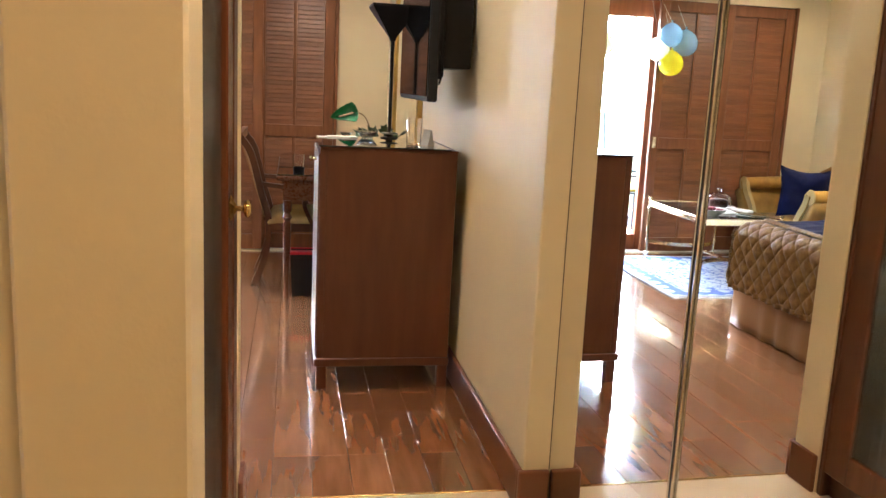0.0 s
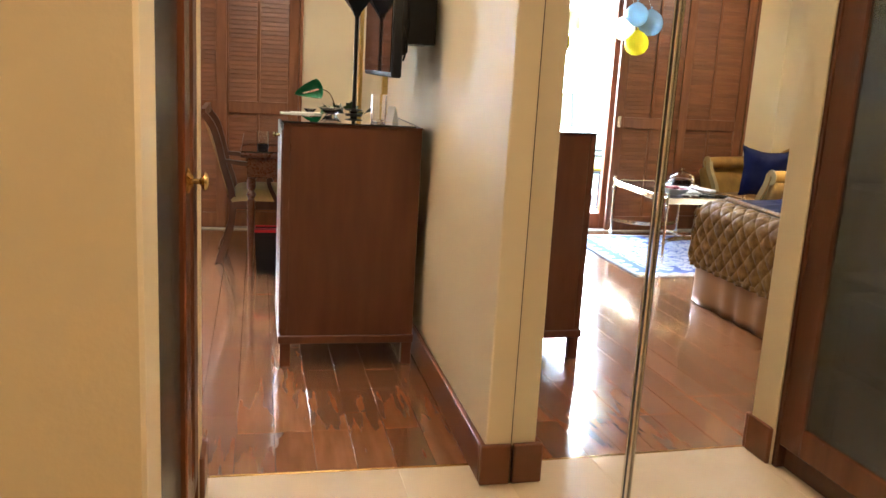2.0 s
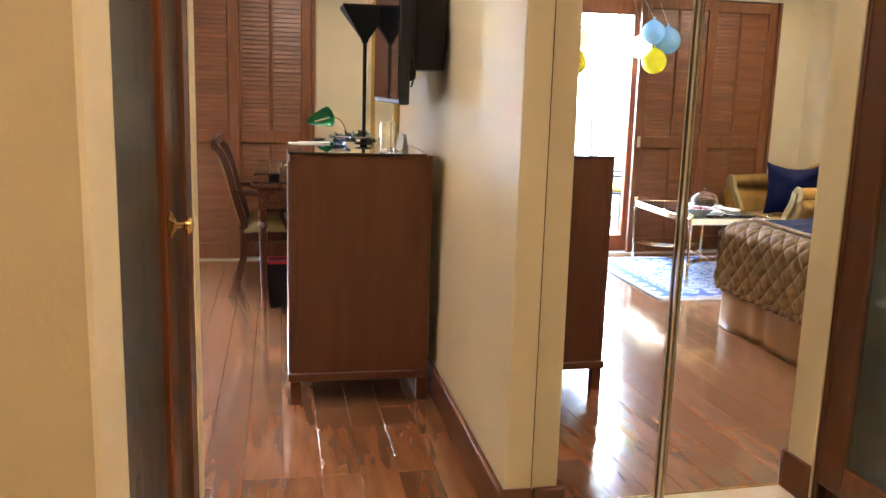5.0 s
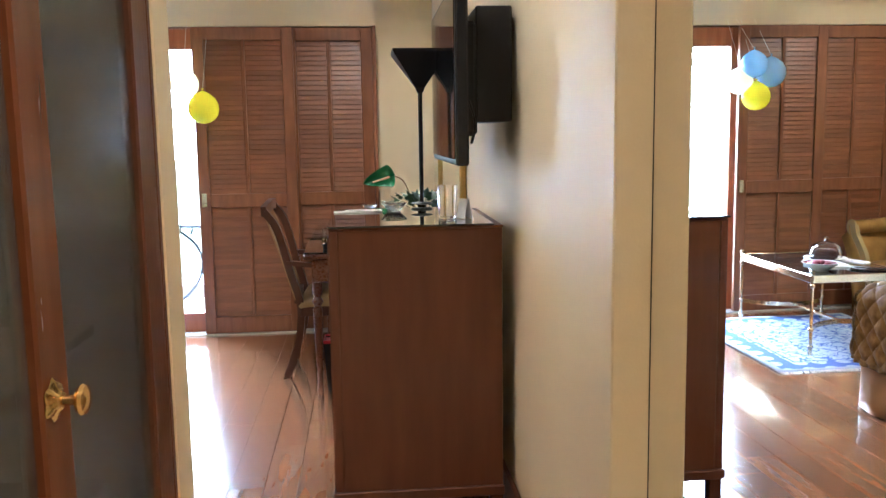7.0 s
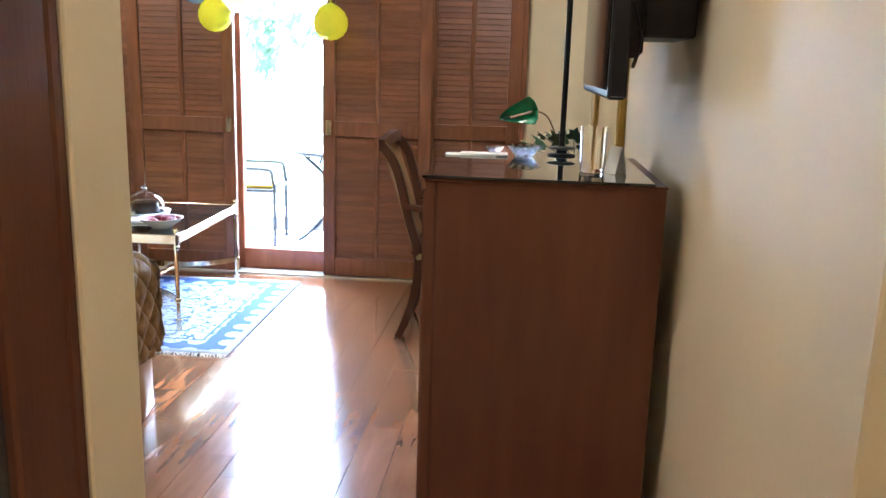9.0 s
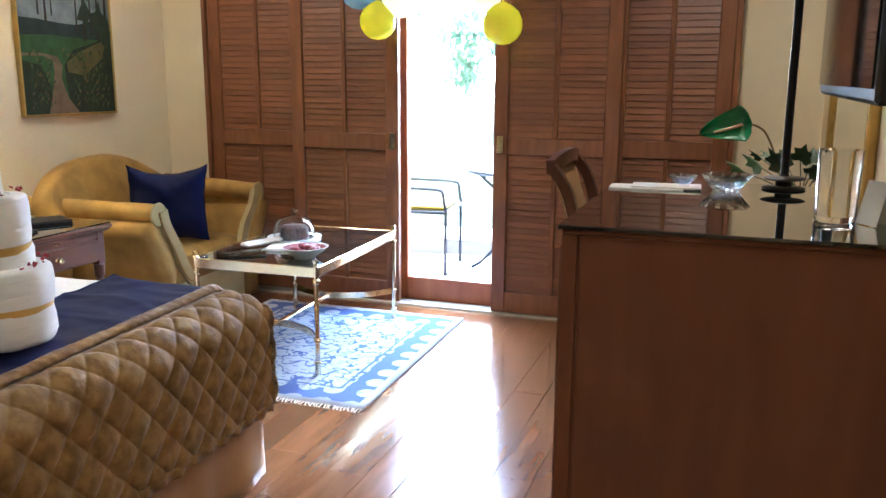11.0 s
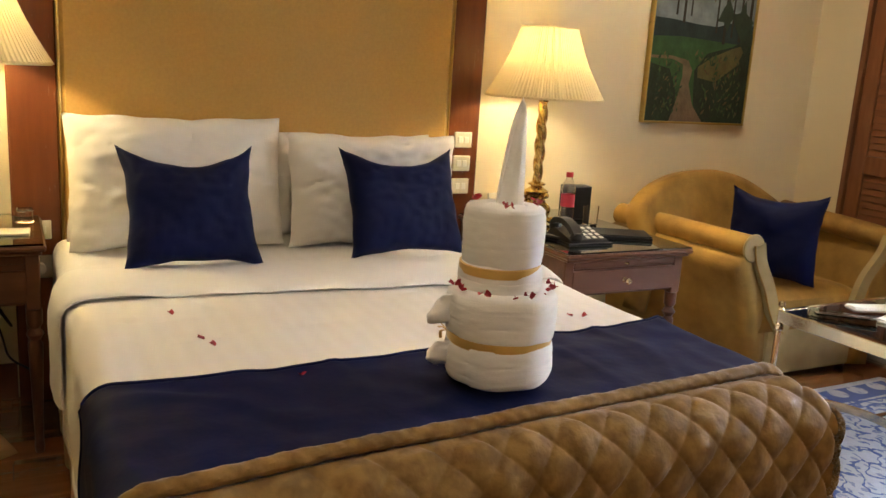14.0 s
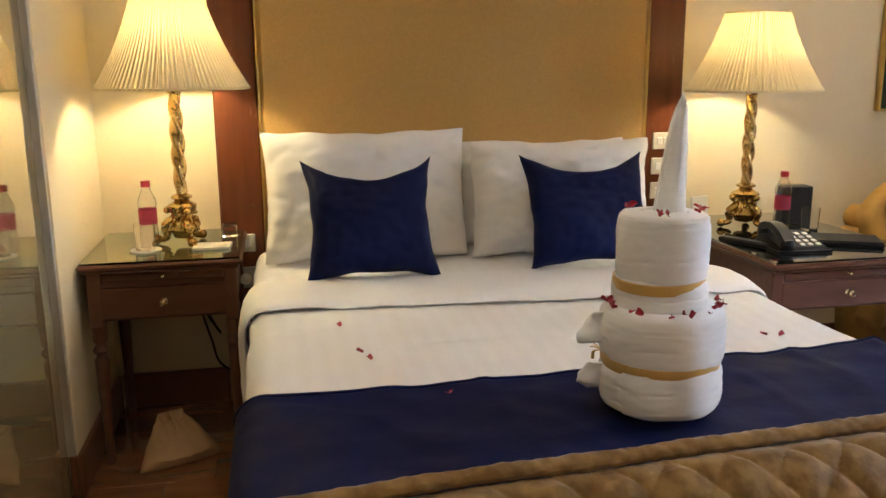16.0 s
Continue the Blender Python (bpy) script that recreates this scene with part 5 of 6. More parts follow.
for cx, cy, size in ((0.70, 0.62, 0.09), (0.86, 0.60, 0.11), (0.95, 0.80, 0.09), (0.66, 0.88, 0.07), (0.82, 0.92, 0.08), (0.10, 0.90, 0.06), (0.92, 0.52, 0.10)):
    daub("dark_leaves", [(min(1, cx + size * (0.8 + 0.35 * math.sin(3 * k + 9 * cx)) * math.cos(k * 0.7)), min(1, cy + size * (0.8 + 0.35 * math.cos(4 * k + 7 * cy)) * math.sin(k * 0.7))) for k in range(9)], (0.030, 0.050, 0.028), 0.0243 + 0.0001 * cx)
strokes, rnd = B(), random.Random(31)
for i in range(420):
    a, b, s = rnd.uniform(0.03, 0.97), rnd.uniform(0.02, 0.40) if i < 330 else rnd.uniform(0.72, 0.97), rnd.uniform(0.007, 0.020)
    if 0.30 < a < 0.52 and b < 0.36:
        continue
    t = rnd.uniform(-0.9, 0.9) if b < 0.45 else rnd.uniform(-0.3, 0.3)
    c, w = Vector((0.0255 + 0.00001 * i, (a - 0.5) * (PW - 0.08), 0.03 + b * (PH - 0.07))), s * rnd.uniform(0.2, 0.4)
    along, across = Vector((0, math.sin(t), math.cos(t))), Vector((0, math.cos(t), -math.sin(t)))
    strokes.faces.new([strokes.verts.new(c + s * p * along + w * q * across) for p, q in ((-1, -0.6), (-0.2, 1), (1, 0.2), (0.1, -1))])
STROKE = mat("brush_paint", (0.05, 0.08, 0.03), 0.7, bump=0.3, bump_scale=80)
_n, _l = STROKE.node_tree.nodes, STROKE.node_tree.links
_g, _r = _n.new("ShaderNodeNewGeometry"), _n.new("ShaderNodeValToRGB")
_l.new(_g.outputs["Random Per Island"], _r.inputs[0])
for pos, col in ((0.25, (0.02, 0.05, 0.02, 1)), (0.5, (0.05, 0.09, 0.03, 1)), (0.7, (0.13, 0.10, 0.04, 1)), (0.88, (0.09, 0.045, 0.02, 1))):
    _r.color_ramp.elements.new(pos).color = col
_r.color_ramp.elements[0].color, _r.color_ramp.elements[-1].color = (0.012, 0.03, 0.018, 1), (0.07, 0.09, 0.05, 1)
_l.new(_r.outputs[0], _n["Principled BSDF"].inputs["Base Color"])
part("brush_stroke", strokes, STROKE, painting, "leaves and grasses in thick paint")["kind"] = "stuff"

# ---- armchair ----
sofa = thing("armchair", "mustard velvet armchair with a curved back and rolled arms", "armchair", -2.80, 5.66, 0)
SW, SD = 1.14, 0.74
part("base", boxes((0.05, SD - 0.02, 0.22, SW - 0.22, 0.03, 0.24), bev=0.02), VELVET, sofa)
part("front_panel", boxes((SD - 0.02, SD + 0.012, 0.285, SW - 0.285, 0.03, 0.262), bev=0.01), PALE_VELVET, sofa, "pale front panel")
st = B()
grid(st, lambda u, v: (0.12 + (SD - 0.10) * u, 0.17 + (SW - 0.34) * v, 0.24 + 0.15 * ((1 - (2 * u - 1) ** 8) * (1 - (2 * v - 1) ** 8)) ** 0.4 + 0.015 * math.sin(math.pi * u) * math.sin(math.pi * v)), 20, 20)
part("seat", st, VELVET, sofa, smooth=True, solid=0.02)


def back(u, v):
    y = -0.10 + (SW + 0.04) * u
    top = 0.64 + 0.205 * max(0.0, math.cos((y - 0.40) / 0.54 * math.pi / 2)) ** 0.8
    z = 0.24 + (top - 0.24) * v
    curl = 0.05 * math.sin(math.pi * min(1, v * 1.05)) + 0.03 * (2 * u - 1) ** 2
    return (0.12 - 0.05 * v + curl + 0.10 * (2 * u - 1) ** 4, y, z + 0.006 * wobble(u * 6, v * 6, 0))


part("back", grid(B(), back, 30, 14), VELVET, sofa, "arched buttoned back", smooth=True, solid=0.10)
for i in range(5):
    for j in range(2):
        u, v = 0.18 + 0.12 * i, 0.62 + 0.2 * j
        q = back(u, v)
        part("button", lathe(B(), [(0.012, 0), (0.010, 0.006), (0, 0.008)], seg=10), VELVET, sofa, m=pose(q[0] - 0.002, q[1], q[2], 0, 80, 0))
for s in (0, 1):
    sg = -1 if s == 0 else 1

    def arm_top(t):
        return 0.02 + 0.12 * t if s == 0 else 1.12 - 0.085 * t

    def arm_foot(t):
        return 0.06 + 0.25 * t if s == 0 else 1.08 - 0.25 * t

    part("arm_roll", grid(B(), lambda u, v: (0.04 + (SD - 0.04) * u, arm_top(u) + 0.056 * math.cos(6.2832 * v), 0.612 + 0.02 * (1 - u) + 0.052 * math.sin(6.2832 * v) + 0.003 * wobble(u * 6, v * 5, s)), 22, 20), VELVET, sofa, "rolled arm", smooth=True)
    part("arm_side", grid(B(), lambda u, v: (0.04 + (SD - 0.04) * u, arm_foot(u) + (arm_top(u) + sg * 0.012 - arm_foot(u)) * v ** 2.0, 0.03 + 0.57 * v), 12, 14), VELVET, sofa, smooth=True, solid=-0.12 * sg)
    path = [(SD + 0.020, arm_foot(1) - sg * 0.075, 0.235), (SD + 0.014, arm_foot(1) - sg * 0.035, 0.255), (SD + 0.008, arm_foot(1) + sg * 0.01, 0.33), (SD + 0.004, arm_foot(1) + sg * 0.055, 0.43), (SD, arm_top(1) - sg * 0.052, 0.54), (SD + 0.004, arm_top(1) - sg * 0.022, 0.625)]
    part("arm_front", bar(B(), curve_points(path), 0.066, 0.03, up=(1, 0, 0)), PALE_VELVET, sofa, "pale arm facing")
    part("arm_scroll", lathe(B(), [(0.057, 0), (0.060, 0.006), (0.056, 0.012), (0.03, 0.014), (0.0, 0.010)], seg=24), PALE_VELVET, sofa, "pale scroll end", smooth=True, m=pose(SD, arm_top(1), 0.612, 0, 90, 0))
    part("piping", tube(B(), [(q[0] + 0.018, q[1] + sg * 0.033, q[2]) for q in curve_points(path)], 0.004, 6), VELVET, sofa)
for fx in (0.08, SD - 0.05):
    for fy in (0.26, SW - 0.26):
        part("foot", lathe(B(), [(0.02, 0), (0.026, 0.035), (0, 0.035)], fx, fy, seg=10), CHAIR_WOOD, sofa)
solo("cushion", cushion(B(), 0.42, 0.41, 0.14, 0.09, 20, sag=0.035, seed=7), NAVY, "navy blue satin cushion standing on the armchair", "cushion", pose(-2.25, 6.12, 0.41, -10, 0, 30) @ pose(0, 0, 0, 0, 0, 0), smooth=True)

# ---- coffee table ----
table = thing("coffee_table", "brass coffee table with smoked glass top on the rug", "table", -1.06, 5.541, 0.012, 2.0)
TW, TD, TH = -0.585, 0.915, 0.475
for lx in (0, TW):
    for ly in (0, TD):
        g = part("leg", lathe(B(), [(0.010, 0), (0.014, 0.008), (0.012, 0.035), (0.0165, 0.04), (0.0165, 0.055), (0.0105, 0.06), (0.0105, 0.14), (0.016, 0.146), (0.016, 0.158), (0.0105, 0.164), (0.0105, 0.40), (0.016, 0.406), (0.016, 0.418), (0.0105, 0.424), (0.0105, 0.475), (0.014, 0.478), (0.008, 0.486), (0.014, 0.494), (0.011, 0.505), (0.0, 0.509)], lx, ly, seg=16), PALE_BRASS, table, "turned brass leg with finial", smooth=True)
part("frame", boxes((TW, 0, -0.010, 0.010, TH - 0.045, TH), (TW, 0, TD - 0.010, TD + 0.010, TH - 0.045, TH), (TW - 0.010, TW + 0.010, 0.010, TD - 0.010, TH - 0.045, TH), (-0.010, 0.010, 0.010, TD - 0.010, TH - 0.045, TH), bev=0.003), PALE_BRASS, table)
part("tabletop", boxes((TW + 0.010, -0.010, 0.010, TD - 0.010, TH - 0.012, TH - 0.002), bev=0.001), DARK_GLASS, table, "smoked glass top")
for s in (0, 1):
    yy = 0 if s == 0 else TD
    sg = 1 if s == 0 else -1
    part("stretcher", bar(B(), curve_points([(0, yy, 0.15), (TW * 0.2, yy + sg * 0.13, 0.15), (TW * 0.5, yy + sg * 0.19, 0.15), (TW * 0.8, yy + sg * 0.13, 0.15), (TW, yy, 0.15)]), 0.006, 0.030), PALE_BRASS, table, "curved brass stretcher")
part("centre_bar", boxes((TW / 2 - 0.012, TW / 2 + 0.012, 0.19, TD - 0.19, 0.142, 0.158)), PALE_BRASS, table)
TT = 0.486
napkins = boxes((-0.10, 0.10, -0.16, 0.16, 0, 0.006), (-0.09, 0.095, -0.15, 0.15, 0.006, 0.012), bev=0.002)
solo("menu_card", napkins, PAPER, "stack of white cards and magazines on the table", "cards", pose(-1.39, 5.93, TT, 0, 0, 14))
solo("napkin", boxes((-0.13, 0.13, -0.035, 0.035, 0, 0.018), bev=0.008), LINEN, "white folded napkin on the table", "napkin", pose(-1.50, 5.87, TT + 0.012, 0, 0, 70))
solo("glass_tray", boxes((-0.11, 0.11, -0.07, 0.07, 0, 0.008), bev=0.003), GREEN_EDGE, "small clear tray with cutlery on the table", "tray", pose(-1.50, 5.66, TT, 0, 0, 35))
solo("cutlery", boxes((-0.09, 0.09, -0.006, 0.006, 0, 0.004), (-0.09, 0.09, 0.012, 0.022, 0, 0.004), bev=0.001), CHROME, "steel cutlery on a small tray", "cutlery", pose(-1.50, 5.66, TT + 0.0085, 0, 0, 50))
cloche = thing("cake_cloche", "chocolate cake under a clear glass dome on a white plate", "cloche", -1.42, 6.00, TT + 0.012)
cloche.scale = (1.12, 1.12, 1.12)
part("plate", lathe(B(), [(0, 0), (0.07, 0.0), (0.115, 0.012), (0.117, 0.015), (0.07, 0.006), (0, 0.006)], seg=32), PAPER, cloche, "white plate", smooth=True)
part("dome", lathe(B(), [(0.088, 0.010), (0.090, 0.04), (0.078, 0.078), (0.05, 0.100), (0.012, 0.110), (0.012, 0.1075), (0.048, 0.0975), (0.0755, 0.076), (0.0875, 0.04), (0.0855, 0.010)], seg=32), GLASS, cloche, "clear glass dome", smooth=True)
part("dome_knob", lathe(B(), [(0.010, 0.108), (0.009, 0.116), (0.015, 0.124), (0.010, 0.134), (0, 0.136)], seg=16), GLASS, cloche, smooth=True)
part("cake", lathe(B(), [(0, 0.006), (0.062, 0.006), (0.064, 0.012), (0.06, 0.055), (0.05, 0.064), (0, 0.066)], seg=28), CHAIR_WOOD, cloche, "dark chocolate cake", smooth=True)
bowl = thing("fruit_bowl", "white bowl with dark red sweets on the table", "bowl", -1.20, 5.70, TT)
part("body", lathe(B(), [(0, 0), (0.045, 0), (0.05, 0.008), (0.09, 0.035), (0.108, 0.052), (0.105, 0.053), (0.085, 0.038), (0.045, 0.013), (0, 0.010)], seg=32), PAPER, bowl, smooth=True)
part("lining", lathe(B(), [(0.097, 0.0475), (0.08, 0.0385), (0.045, 0.016), (0, 0.013)], seg=32, caps=False), SWEET, bowl, "dark red lining", smooth=True)
rnd = random.Random(3)
for i in range(12):
    a, r = rnd.uniform(0, 6.28), rnd.uniform(0, 0.065)
    bm = bmesh.new()
    bmesh.ops.create_icosphere(bm, subdivisions=2, radius=0.018, matrix=Matrix.Diagonal((1.5, 1, 0.8, 1)))
    part("sweet", bm, SWEET, bowl, "shiny dark red wrapped sweet", smooth=True, m=pose(r * math.cos(a), r * math.sin(a), 0.042 + 0.010 * (1 - r / 0.065), rnd.uniform(-20, 20), rnd.uniform(-20, 20), rnd.uniform(0, 360)))

# ---- rug ----


def rug_material():
    m = mat("rug_wool", (0.50, 0.55, 0.66), 0.95, color2=(0.42, 0.48, 0.60), scale=40, bump=0.5, bump_scale=220)
    n, l = m.node_tree.nodes, m.node_tree.links
    b = n["Principled BSDF"]
    base = b.inputs["Base Color"].links[0].from_socket
    tc = n.new("ShaderNodeTexCoord")
    sep = n.new("ShaderNodeSeparateXYZ")
    l.new(tc.outputs["Object"], sep.inputs[0])

    def math_node(op, a, c=None, d=None):
        q = n.new("ShaderNodeMath")
        q.operation = op
        for i, v in enumerate((a, c, d)):
            if v is None:
                continue
            if isinstance(v, (int, float)):
                q.inputs[i].default_value = v
            else:
                l.new(v, q.inputs[i])
        return q.outputs[0]
    hx, hy = 0.585, 0.66
    ex = math_node("SUBTRACT", hx, math_node("ABSOLUTE", sep.outputs[0]))
    ey = math_node("SUBTRACT", hy, math_node("ABSOLUTE", sep.outputs[1]))
    edge = math_node("MINIMUM", ex, ey)
    border = math_node("MULTIPLY", math_node("GREATER_THAN", edge, 0.035), math_node("LESS_THAN", edge, 0.155))
    line = math_node("MULTIPLY", math_node("GREATER_THAN", edge, 0.17), math_node("LESS_THAN", edge, 0.182))
    warp = n.new("ShaderNodeTexNoise")
    warp.inputs["Scale"].default_value = 14
    l.new(tc.outputs["Object"], warp.inputs[0])
    add = n.new("ShaderNodeVectorMath")
    add.operation = "MULTIPLY_ADD"
    l.new(warp.outputs["Color"], add.inputs[0])
    add.inputs[1].default_value = (0.07, 0.07, 0)
    l.new(tc.outputs["Object"], add.inputs[2])
    vor = n.new("ShaderNodeTexVoronoi")
    vor.voronoi_dimensions = "2D"
    vor.inputs["Scale"].default_value = 9
    vor.inputs["Randomness"].default_value = 0.75
    l.new(add.outputs[0], vor.inputs[0])
    flower = math_node("LESS_THAN", vor.outputs["Distance"], 0.30)
    core = math_node("LESS_THAN", vor.outputs["Distance"], 0.12)
    vine = n.new("ShaderNodeTexNoise")
    vine.inputs["Scale"].default_value, vine.inputs["Detail"].default_value = 9, 2
    l.new(add.outputs[0], vine.inputs[0])
    stem = math_node("LESS_THAN", math_node("ABSOLUTE", math_node("SUBTRACT", vine.outputs[0], 0.5)), 0.022)
    sprig = n.new("ShaderNodeTexVoronoi")
    sprig.voronoi_dimensions = "2D"
    sprig.inputs["Scale"].default_value = 1.0
    turned = n.new("ShaderNodeMapping")
    turned.inputs["Rotation"].default_value, turned.inputs["Scale"].default_value = (0, 0, 0.5), (14, 30, 1)
    l.new(add.outputs[0], turned.inputs[0])
    l.new(turned.outputs[0], sprig.inputs[0])
    leafy = math_node("LESS_THAN", sprig.outputs["Distance"], 0.21)
    medal = n.new("ShaderNodeTexVoronoi")
    medal.voronoi_dimensions = "2D"
    medal.inputs["Scale"].default_value, medal.inputs["Randomness"].default_value = 7.7, 0.12
    l.new(tc.outputs["Object"], medal.inputs[0])
    blossom = math_node("MULTIPLY", math_node("LESS_THAN", medal.outputs["Distance"], 0.33), math_node("SUBTRACT", 1.0, math_node("MULTIPLY", leafy, 0.5)))
    field = math_node("MAXIMUM", math_node("MULTIPLY", math_node("SUBTRACT", flower, core), leafy), math_node("MAXIMUM", stem, math_node("MULTIPLY", leafy, 0.6)))
    band = math_node("SUBTRACT", 1.0, blossom)
    inside = math_node("GREATER_THAN", edge, 0.155)
    pattern = math_node("MAXIMUM", math_node("ADD", math_node("MULTIPLY", border, band), math_node("MULTIPLY", inside, field)), line)
    clamp = math_node("MINIMUM", pattern, 1.0)
    mix = n.new("ShaderNodeMix")
    mix.data_type = "RGBA"
    l.new(clamp, mix.inputs["Factor"])
    l.new(base, mix.inputs["A"])
    mix.inputs["B"].default_value = (0.085, 0.135, 0.40, 1)
    l.new(mix.outputs["Result"], b.inputs["Base Color"])
    return m


rug = thing("rug", "white wool rug with blue floral pattern and fringes", "rug", -1.315, 5.91, 0, 1.0)
rb = B()
grid(rb, lambda u, v: ((u - 0.5) * 1.17, (v - 0.5) * 1.32, 0.010 + 0.003 * wobble(u * 4, v * 4, 0)), 30, 30)
part("woven_field", rb, rug_material(), rug, smooth=True, solid=0.009)
for s in (-1, 1):
    fr = B()
    r2 = random.Random(5)
    for i in range(90):
        x = -0.58 + 1.16 * i / 89
        bar(fr, [(x, s * 0.655, 0.008), (x + r2.uniform(-0.006, 0.006), s * 0.672, 0.006), (x + r2.uniform(-0.01, 0.01), s * (0.685 + r2.uniform(-0.006, 0.006)), 0.002)], 0.006, 0.002)
    part("fringe", fr, LINEN, rug, "knotted white fringe")

# ---- balloons ----


def balloon(x, y, z, r, material, color):
    b = thing("balloon", color + " balloon hanging at the terrace door", "balloon", x, y, z, group="hanging balloons")
    part("skin", lathe(B(), [(0, -r), (r * 0.4, -r * 0.93), (r * 0.72, -r * 0.72), (r * 0.93, -r * 0.40), (r, -0.05 * r), (r * 0.97, r * 0.25), (r * 0.80, r * 0.62), (r * 0.45, r * 0.92), (r * 0.10, r * 1.09), (0.0, r * 1.12)], seg=28), material, b, smooth=True)
    part("knot", lathe(B(), [(0.0, r * 1.10), (0.006, r * 1.12 + 0.006), (0.009, r * 1.12 + 0.014), (0.004, r * 1.12 + 0.004)], seg=10), material, b, smooth=True)
    part("string", tube(B(), [(0, 0, r * 1.12), (0.0, 6.848 - y, 2.11 - z)], 0.001, 5), LINEN, b)
    return b


for x, y, z, r, m, c in ((-0.545, 6.55, 1.53, 0.098, YELLOW_BALLOON, "yellow"), (-1.232, 6.60, 1.56, 0.095, YELLOW_BALLOON, "yellow"), (-1.13, 6.64, 1.665, 0.09, WASHED_BALLOON, "light-washed yellow"),
                         (-1.335, 6.60, 1.72, 0.10, BLUE_BALLOON, "light blue"), (-1.20, 6.58, 1.775, 0.09, BLUE_BALLOON, "light blue"), (-0.68, 6.68, 1.69, 0.09, WASHED_BALLOON, "light-washed yellow")):
    balloon(x, y, z, r, m, c)

# ---- terrace ----
ground = structure("ground", boxes((-300, 300, 9.3, 500, -0.6, -0.5), bev=0), GRASS, "green lawn beyond the terrace", "ground")
terrace = structure("terrace_floor", boxes((-6, 5, NY + 0.2, 9.4, -0.5, -0.02), bev=0), TERRACE, "pale stone terrace floor", "terrace")
structure("terrace_door_sill", boxes((-1.3, -0.5, NY - 0.0, NY + 0.22, -0.1, 0.0), bev=0.004), TERRACE, "pale stone door sill", "sill")
curb = B()
grid(curb, lambda u, v: (-1.0 + 2.6 * math.sin(-1.1 + 2.2 * u), 6.1 + 2.35 * math.cos(-1.1 + 2.2 * u), -0.02 + 0.11 * v), 40, 2)
structure("terrace_curb", curb, CURB, "low curved stone curb of the terrace", "curb", solid=0.16)


def glowing_backdrop():
    """Glowing backdrop seventy metres off, added to throw white daylight in through the door."""
    m = bpy.data.materials.new("backdrop_white_glow")
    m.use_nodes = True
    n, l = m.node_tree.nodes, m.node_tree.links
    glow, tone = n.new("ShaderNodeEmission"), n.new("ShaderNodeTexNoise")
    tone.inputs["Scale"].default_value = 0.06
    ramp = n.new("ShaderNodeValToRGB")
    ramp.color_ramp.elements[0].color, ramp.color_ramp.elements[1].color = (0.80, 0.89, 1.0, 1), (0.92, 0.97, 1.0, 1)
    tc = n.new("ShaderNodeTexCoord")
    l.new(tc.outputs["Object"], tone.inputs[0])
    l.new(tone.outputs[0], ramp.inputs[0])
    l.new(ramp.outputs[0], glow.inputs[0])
    glow.inputs[1].default_value = BACKDROP_GLOW
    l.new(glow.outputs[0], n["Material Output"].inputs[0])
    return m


structure("backdrop", boxes((-60, 55, 76, 76.5, -0.5, 62), bev=0), glowing_backdrop(), "glowing white backdrop beyond the garden, added for daylight and glare", "backdrop")


def iron_leg(bm, pts, r=0.011):
    tube(bm, curve_points(pts), r, 8)


garden_chair = thing("garden_chair", "black wrought-iron garden chair with a yellow cushion on the terrace", "chair", -1.435, 7.80, -0.02, 6)
for x, y in ((0.21, -0.23), (0.21, 0.23), (-0.22, -0.22), (-0.22, 0.22)):
    part("leg", lathe(B(), [(0.012, 0), (0.017, 0.012), (0.011, 0.03), (0.011, 0.33), (0.016, 0.34), (0.011, 0.36), (0.011, 0.43), (0, 0.43)], x, y, seg=10), IRON, garden_chair, smooth=True)
part("seat_frame", boxes((-0.23, 0.225, -0.24, 0.24, 0.41, 0.43)), IRON, garden_chair)
part("cushion", boxes((-0.20, 0.20, -0.21, 0.21, 0.43, 0.475), bev=0.02), YELLOW_CUSHION, garden_chair, "yellow seat cushion")
for s in (-1, 1):
    part("arm_rest", tube(B(), curve_points([(-0.22, s * 0.23, 0.585), (0.0, s * 0.24, 0.58), (0.15, s * 0.24, 0.575), (0.19, s * 0.24, 0.555), (0.20, s * 0.235, 0.49), (0.215, s * 0.23, 0.43)]), 0.012), IRON, garden_chair, smooth=True)
    part("back_post", tube(B(), [(-0.22, s * 0.22, 0.42), (-0.28, s * 0.22, 0.92)], 0.012), IRON, garden_chair)
part("back_rail", tube(B(), [(-0.28, -0.22, 0.90), (-0.28, 0.22, 0.90)], 0.012), IRON, garden_chair)
for i in range(5):
    part("back_bar", tube(B(), [(-0.225, -0.16 + 0.08 * i, 0.46), (-0.277, -0.16 + 0.08 * i, 0.90)], 0.006, 6), IRON, garden_chair)
garden_table = thing("garden_table", "round black wrought-iron garden table with curled legs", "table", -0.72, 7.85, -0.02)
part("tabletop", lathe(B(), [(0, 0.69), (0.40, 0.69), (0.415, 0.70), (0.41, 0.712), (0, 0.712)], seg=40), IRON, garden_table, smooth=True)
for i in range(3):
    a = math.radians(180 + 120 * i)
    lg = B()
    iron_leg(lg, [(r * math.cos(a), r * math.sin(a), z) for r, z in ((0.36, 0.685), (0.30, 0.63), (0.18, 0.52), (0.13, 0.38), (0.17, 0.22), (0.30, 0.07), (0.38, 0.012))])
    iron_leg(lg, [(r * math.cos(a), r * math.sin(a), z) for r, z in ((0.30, 0.63), (0.26, 0.68), (0.20, 0.66), (0.21, 0.60))], 0.008)
    part("leg", lg, IRON, garden_table, "curled iron leg", smooth=True)
part("ring", lathe(B(), [(0.135, 0.37), (0.145, 0.37), (0.145, 0.385), (0.135, 0.385), (0.135, 0.37)], seg=24), IRON, garden_table)


